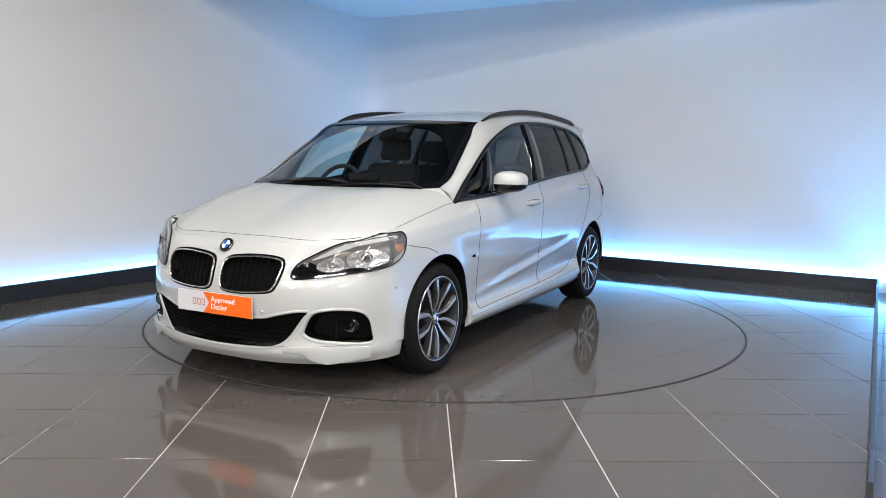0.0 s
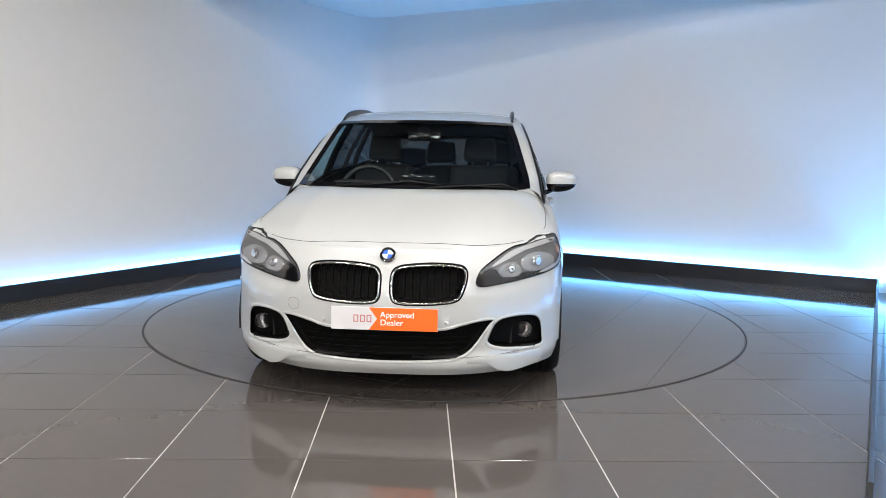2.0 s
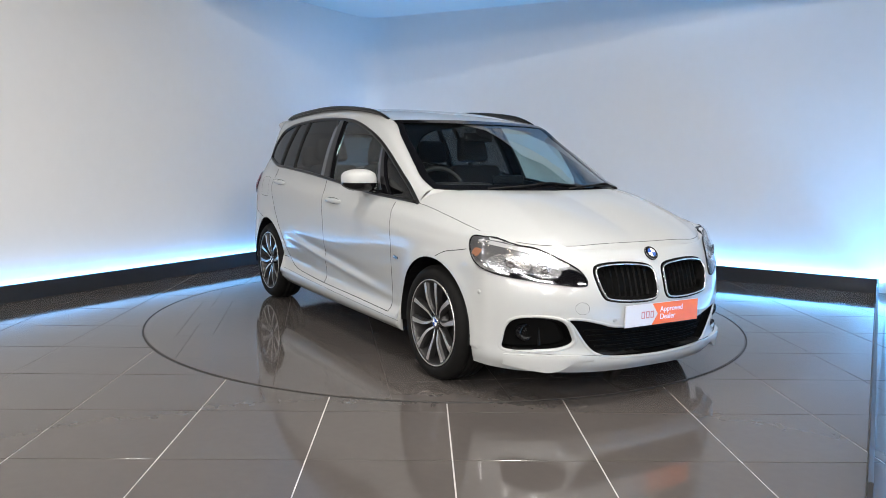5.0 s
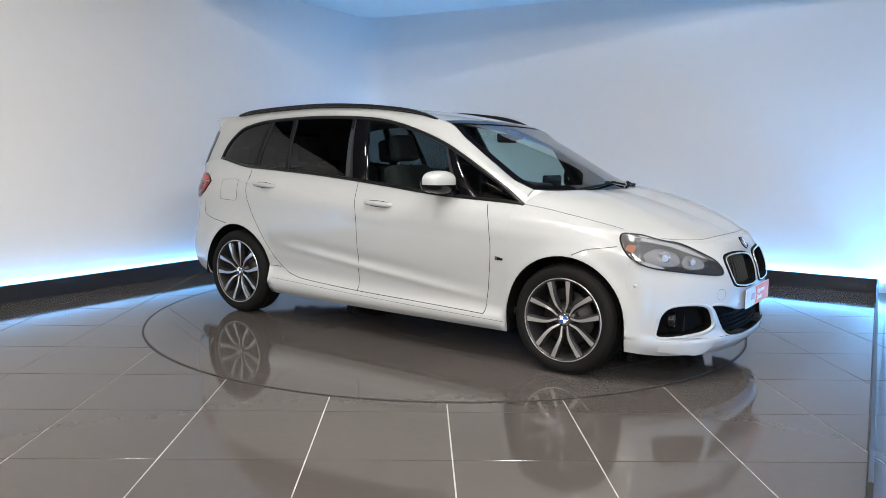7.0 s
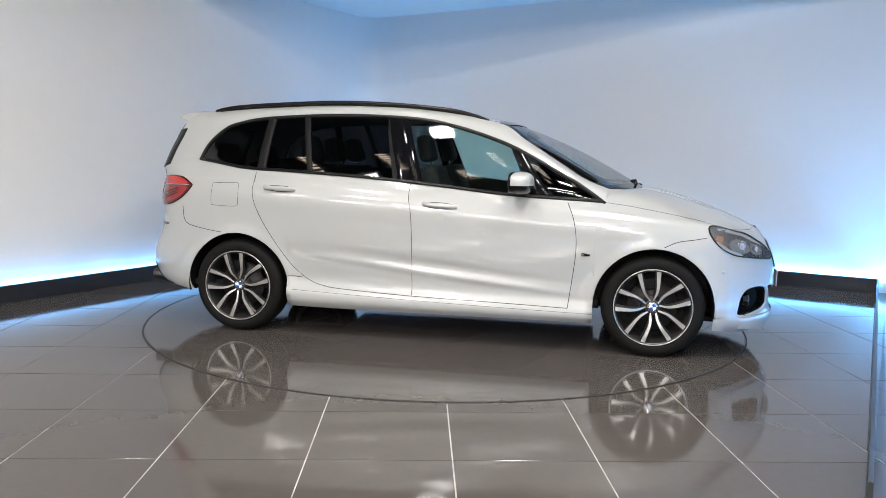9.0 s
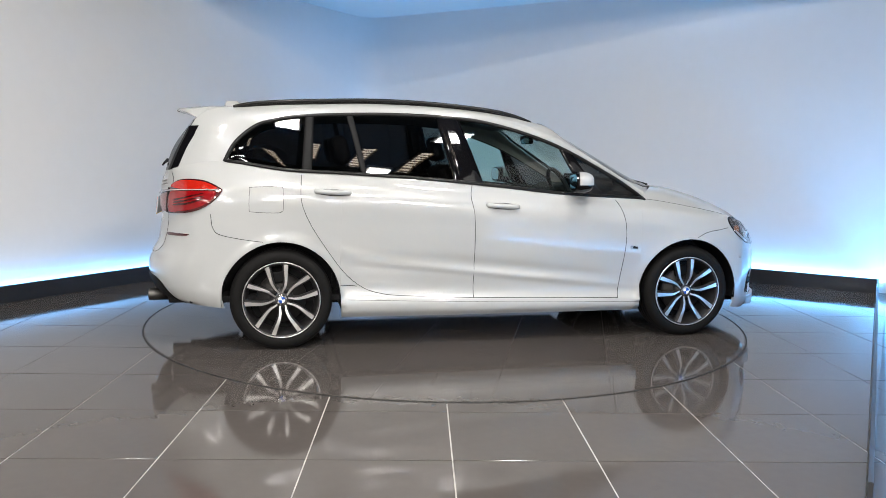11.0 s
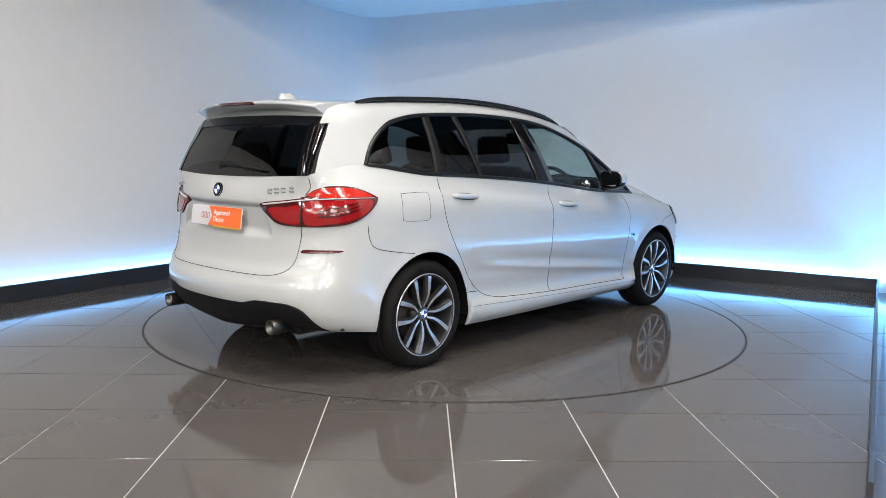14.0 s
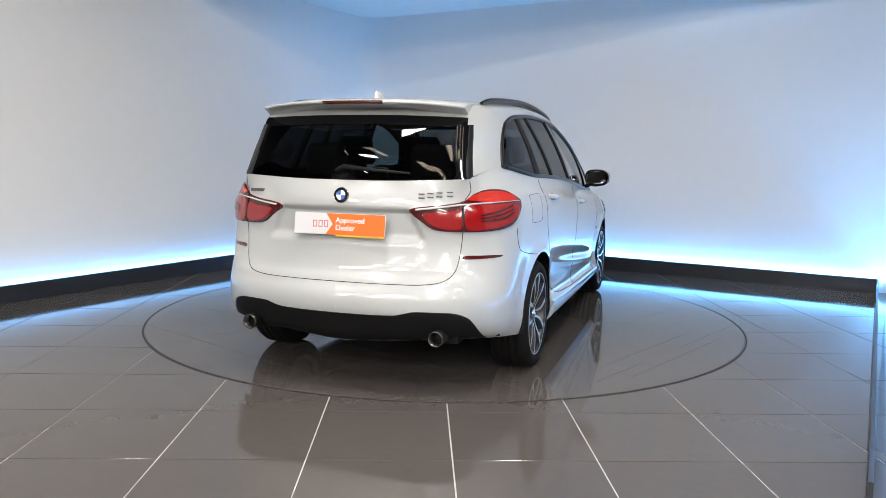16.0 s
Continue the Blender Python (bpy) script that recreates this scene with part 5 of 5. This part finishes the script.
# dark upright fins beside the rear window
for sign in (1, -1):
    g = []
    for s in np.linspace(0, 1, 14):
        k = 9 * 12 + 6 + s * (len(FRAME_OUT) - 1 - (9 * 12 + 6))
        p = FRAME_OUT[int(k)] * (1 - k % 1) + FRAME_OUT[min(int(k) + 1, len(FRAME_OUT) - 1)] * (k % 1)
        wd = .150 - .115 * s
        g.append([(p[0] + wd, p[1] + .030 - .010 * s, p[2] + .0), (p[0] + wd * .4, p[1] + .022 - .004 * s, p[2]), (p[0] - .012, p[1] + .002, p[2] - .004), (p[0] - .022, p[1] - .05, p[2] - .004)])
    sheet("window_fin", np.array(g), M_BLACK, None, "gloss black rear window fin", sign)
# black borders printed on the screens
def border(name, g, off, k):
    a, b = g[:, -1], g[:, -1 - k]
    n = np.array(off)
    return np.stack([a + n, b + n], 1)


for sign in (1, -1):
    sheet("screen_border", border("b", windscreen_grid, (.004, 0, .003), 2), M_BLACK, None, "black windscreen border", sign)
    sheet("window_border", border("b", rear_grid, (-.004, 0, .001), 2), M_BLACK, None, "black rear window border", sign)
topb = np.stack([windscreen_grid[-1], windscreen_grid[-3]], 1) + np.array([.004, 0, .004])
cpart("screen_border", mirror_mesh("screen_border", topb), M_BLACK, None, "black windscreen top band")
lowb = np.stack([windscreen_grid[0], windscreen_grid[2]], 1) + np.array([.004, 0, .004])
cpart("screen_border", mirror_mesh("screen_border", lowb), M_BLACK, None, "black windscreen lower band")
rtop = np.stack([rear_grid[-1], rear_grid[-6]], 1) + np.array([-.004, 0, .0])
cpart("window_border", mirror_mesh("window_border", rtop), M_BLACK, None, "black rear window top band")
# scuttle tray under the bonnet's rear edge
tray = np.stack([by_length(scuttle, 24)[:16] + np.array([0, 0, -.006]), by_length(ws_low, 24)[:16] + np.array([-.03, 0, .002])], 1)
cpart("scuttle_tray", mirror_mesh("scuttle_tray", tray), M_PLASTIC, None, "black plastic scuttle tray")
for sign in (1, -1):
    ga = crom([tuple(scuttle[-1]), (1.10, .79, .985), tuple(ws_low[-1])], 4)
    tri = np.stack([ga, np.repeat([scuttle[-8]], len(ga), 0)], 1)
    sheet("pillar_foot", np.stack([by_length(scuttle[-11:][::-1], 10), by_length(ws_low[-11:][::-1], 10) + np.array([0, 0, -.003])], 1), M_PAINT, None, "", sign)
    gb = np.stack([np.linspace(BELT[7] + [0, 0, 0], DLO_UP[0], 4), np.linspace(scuttle[-1], FRAME_OUT[0], 4)], 1)
    sheet("pillar_foot", gb, M_PAINT, None, "", sign)


def ws_at(s, t):
    i, j = min(int(s * 29), 28), min(int(abs(t) * 29), 28)
    p = windscreen_grid[i, j]
    return Vector((p[0] + .012, p[1] * (1 if t >= 0 else -1), p[2] + .012))


tube("wiper", [ws_at(.02, -.62), ws_at(.05, -.3), ws_at(.07, .0), ws_at(.055, .25)], .007, M_PLASTIC, None, "black windscreen wiper", n=6)
tube("wiper", [ws_at(.02, .15), ws_at(.04, .45), ws_at(.03, .82)], .007, M_PLASTIC, None, "black windscreen wiper", n=6)
tube("wiper_arm", [Vector((1.25, .12, 1.045)), Vector((1.20, .0, 1.07)), ws_at(.07, -.1)], .009, M_PLASTIC, None, "black wiper arm", n=6)
tube("wiper_arm", [Vector((1.18, .64, 1.04)), Vector((1.16, .55, 1.07)), ws_at(.05, .55)], .009, M_PLASTIC, None, "black wiper arm", n=6)
rwp = [Vector((p[0] - .02, -y, p[2])) for y, p in ((0, rear_grid[5, 0]), (.18, rear_grid[4, 7]), (.36, rear_grid[3, 14]))]
tube("rear_wiper", [Vector((-2.13, .06, 1.150)), *rwp], [.014, .013, .008, .006], M_PLASTIC, None, "black rear wiper", n=8)
fin = []
for s in np.linspace(0, 1, 9):
    zz = 1.530 + .066 * s
    ln0, ln1 = -1.58 - .10 * s ** .8, -1.79 + .035 * s
    wd = .030 * (1 - s) ** .8 + .004
    fin.append([(ln0 + (ln1 - ln0) * (.5 - .5 * math.cos(a)), wd * math.sin(a), zz) for a in np.linspace(0, 2 * math.pi, 17)[:-1]])
fin = np.array(fin)
v = fin.reshape(-1, 3)
f = []
for i in range(8):
    for j in range(16):
        f.append((i * 16 + j, i * 16 + (j + 1) % 16, (i + 1) * 16 + (j + 1) % 16, (i + 1) * 16 + j))
f.append(tuple(8 * 16 + j for j in range(16)))
me = mesh_of("roof_fin", v, f, True)
bm = bmesh.new()
bm.from_mesh(me)
bmesh.ops.recalc_face_normals(bm, faces=bm.faces[:])
cpart("roof_fin", bm, M_PAINT, None, "white shark-fin aerial")

# ---- cabin ----
lining = body[:, :, :].copy()
sel = [k for k in range(len(lining)) if -2.02 < lining[k, 40, 0] < 1.0]
lin = lining[sel][:, 24:, :] * np.array([1, 1, 1]) - np.array([0, .045, 0])
lin[:, :, 1] = np.maximum(lin[:, :, 1], .3)
for sign in (1, -1):
    sheet("door_lining", lin, M_DASH, None, "black inner door lining", sign)
    fl = frame_grid - np.array([0, .022, .012])
    sheet("pillar_lining", fl, M_LINING, None, "pale grey pillar lining", sign)
hl_ = roof - np.array([0, 0, .022])
cpart("headlining", mirror_mesh("headlining", hl_), M_LINING, None, "pale grey headlining")
cpart("cabin_floor", box_bm(-1.95, 1.05, -.80, .80, .30, .34), M_CLOTH, None, "black cabin carpet")
cpart("tailgate_lining", box_bm(-2.06, -2.03, -.60, .60, .55, 1.10, .01), M_DASH, None, "black tailgate lining")
dash = []
for y in np.linspace(-.76, .76, 31):
    e = (y / .76) ** 2
    dash.append([(1.26 - .20 * e, y, 1.015), (1.02 - .06 * e, y, 1.028 + .012 * math.cos(y * 5)), (.86 - .03 * e, y, 1.012), (.78, y, .965), (.76, y, .86), (.82, y, .62), (.95, y, .35)])
dash = np.array(dash)
me = mesh_of("dashboard", dash.reshape(-1, 3), grid_faces(31, 7), True)
cpart("dashboard", me, M_DASH, None, "black dashboard")
solid_box("instrument_hood", (.86, -.37, 1.035), (.20, .34, .07), M_DASH, .025, None, "instrument hood")
solid_box("centre_screen", (.84, 0, 1.06), (.03, .24, .11), M_BLACK, .012, None, "black centre screen")
ringp = [Matrix.Translation((.62, -.37, .985)) @ Matrix.Rotation(math.radians(-24), 4, "Y") @ Vector((0, .183 * math.cos(a), .183 * math.sin(a))) for a in np.linspace(0, 2 * math.pi, 37)[:-1]]
sw = tube("steering_wheel", ringp, .016, M_DASH, None, "black steering wheel", closed=True, n=10, up=(1, 0, 0))
for a in (0, math.pi, -math.pi / 2):
    e = Matrix.Translation((.62, -.37, .985)) @ Matrix.Rotation(math.radians(-24), 4, "Y")
    tube("wheel_spoke", [e @ Vector((.02, .05 * math.cos(a), .05 * math.sin(a))), e @ Vector((0, .18 * math.cos(a), .18 * math.sin(a)))], .018, M_DASH, sw, n=8)
solid_box("airbag_pad", (.63, -.37, .985), (.05, .15, .12), M_DASH, .022, sw, rot=(0, -24, 0))
solid_box("interior_mirror", (.47, 0, 1.365), (.035, .23, .065), M_BLACK, .015, None, "black interior mirror", rot=(0, -8, 0))
tube("mirror_mount", [(.55, 0, 1.395), (.48, 0, 1.37)], .014, M_BLACK, None, n=8)
solid_box("sensor_housing", (.54, 0, 1.392), (.10, .10, .04), M_BLACK, .02, None, rot=(0, 32, 0))


def seat(x, y, wide, lean, base_z, back_h, head=True):
    st = cpart("seat", box_bm(x - .25, x + .25, y - wide / 2, y + wide / 2, base_z - .17, base_z, .05, 3), M_CLOTH, None, "black cloth seat")
    solid_box("seat_back", (x - .27, y, base_z + back_h / 2 - .03), (.15, wide * .96, back_h), M_CLOTH, .055, st, rot=(0, lean, 0), taper=.93)
    if head:
        bx_ = x - .27 + math.sin(math.radians(lean)) * back_h * .5
        solid_box("headrest", (bx_ + math.sin(math.radians(lean)) * .14, y, base_z + back_h + .085), (.10, .27 if wide > .4 else .24, .19), M_CLOTH, .04, st, rot=(0, lean, 0), taper=.86)
        for d in (-.06, .06):
            tube("headrest_post", [(bx_, y + d, base_z + back_h - .06), (bx_ + math.sin(math.radians(lean)) * .08, y + d, base_z + back_h + .03)], .007, M_CHROME, st, n=6)


for y in (-.37, .37):
    seat(.20, y, .50, -14, .60, .60)
for y in (-.48, 0, .48):
    seat(-.62, y, .44, -14, .62, .56, True)
for y in (-.33, .33):
    seat(-1.36, y, .42, -12, .64, .48)


# ---- hall things seen as reflections, and the white thing at the booth's edge ----
M_SKYLIGHT = material("warm_rooflight_pane", (0.8, 0.8, 0.8), 0.4, vary=0, emit=(1.0, 0.86, 0.70), power=9.0)


def rooflight(x, y):
    w = tagged(new("rooflight"), "narrow louvred rooflight with tan timber slats", "rooflight", "hall rooflights", "structure")
    part("pane", box_bm(-.09, .09, -.55, .55, -.02, 0), M_SKYLIGHT, w)
    for xx in (-.105, .105):
        part("side_rail", box_bm(xx - .015, xx + .015, -.57, .57, -.06, 0), M_BLIND, w)
    for k in range(8):
        part("slat", box_bm(-.09, .09, -.50 + .135 * k, -.465 + .135 * k, -.05, -.021), M_BLIND, w)
    w.location = (x, y, HALL_H)


for x, y in ROOFLIGHTS:
    rooflight(x, y)
post = tagged(new("floor_stand"), "small white rounded stand on the booth floor", "stand")
part("stand_body", revolve([(0.0, .34), (.03, .335), (.07, .30), (.085, .22), (.07, .17), (.085, .12), (.08, .05), (.07, .02), (.0, .02)], 28), M_PLATE, post)
part("stand_foot", revolve([(.0, .02), (.09, .02), (.095, .005), (.09, 0), (.0, 0)], 28), M_PLASTIC, post)
for ch in post.children:
    ch.matrix_local = Matrix.Rotation(math.radians(90), 4, "X")
post.location = (-3.26, -.66, 0)


# ---- floor tiles, nearest stretch as pieces ----
TILE, JOINT = 0.6, 0.0062
PHI, U0, V0 = 0.0329, -0.055, -2.965
tile_bm = box_bm(-TILE / 2 + JOINT / 2, TILE / 2 - JOINT / 2, -TILE / 2 + JOINT / 2, TILE / 2 - JOINT / 2, -0.0029, 0.0, 0.0004, 1)
tile_mesh = bpy.data.meshes.new("tile")
tile_bm.to_mesh(tile_mesh)
tile_bm.free()
tile_mesh.materials.append(M_TILE)
far_v, far_f = [], []
for i in range(-18, 19):
    for j in range(-36, 19):
        u, v = U0 + (i + 0.5) * TILE, V0 + (j + 0.5) * TILE
        x, y = math.cos(PHI) * u - math.sin(PHI) * v, math.sin(PHI) * u + math.cos(PHI) * v
        if abs(x) > 10.6 or y > 7.6 or y < HALL_Y + 0.4:
            continue
        if -3.9 < x < 4.3 and -3.9 < y < 4.2:
            ob = part("tile", tile_mesh, M_TILE, FLOOR)
            ob.matrix_local = Matrix.Translation((x, y, 0)) @ Matrix.Rotation(PHI, 4, "Z")
        else:
            k, h = len(far_v), TILE / 2 - JOINT / 2
            for a, b in ((-h, -h), (h, -h), (h, h), (-h, h)):
                far_v.append((x + math.cos(PHI) * a - math.sin(PHI) * b, y + math.sin(PHI) * a + math.cos(PHI) * b, 0))
            far_f.append((k, k + 1, k + 2, k + 3))
tagged(part("tiles", mesh_of("tiles", far_v, far_f), M_TILE, FLOOR), "polished dark grey porcelain tiles", kind="stuff")

TH0, RATE = -117.93, 11.835


def motions():
    turn = [(t, pose(0, 0, 0.0, 0, 0, TH0 + RATE * t)) for t in range(17)]
    walk(car, turn)
    walk(turntable, turn)


motions()
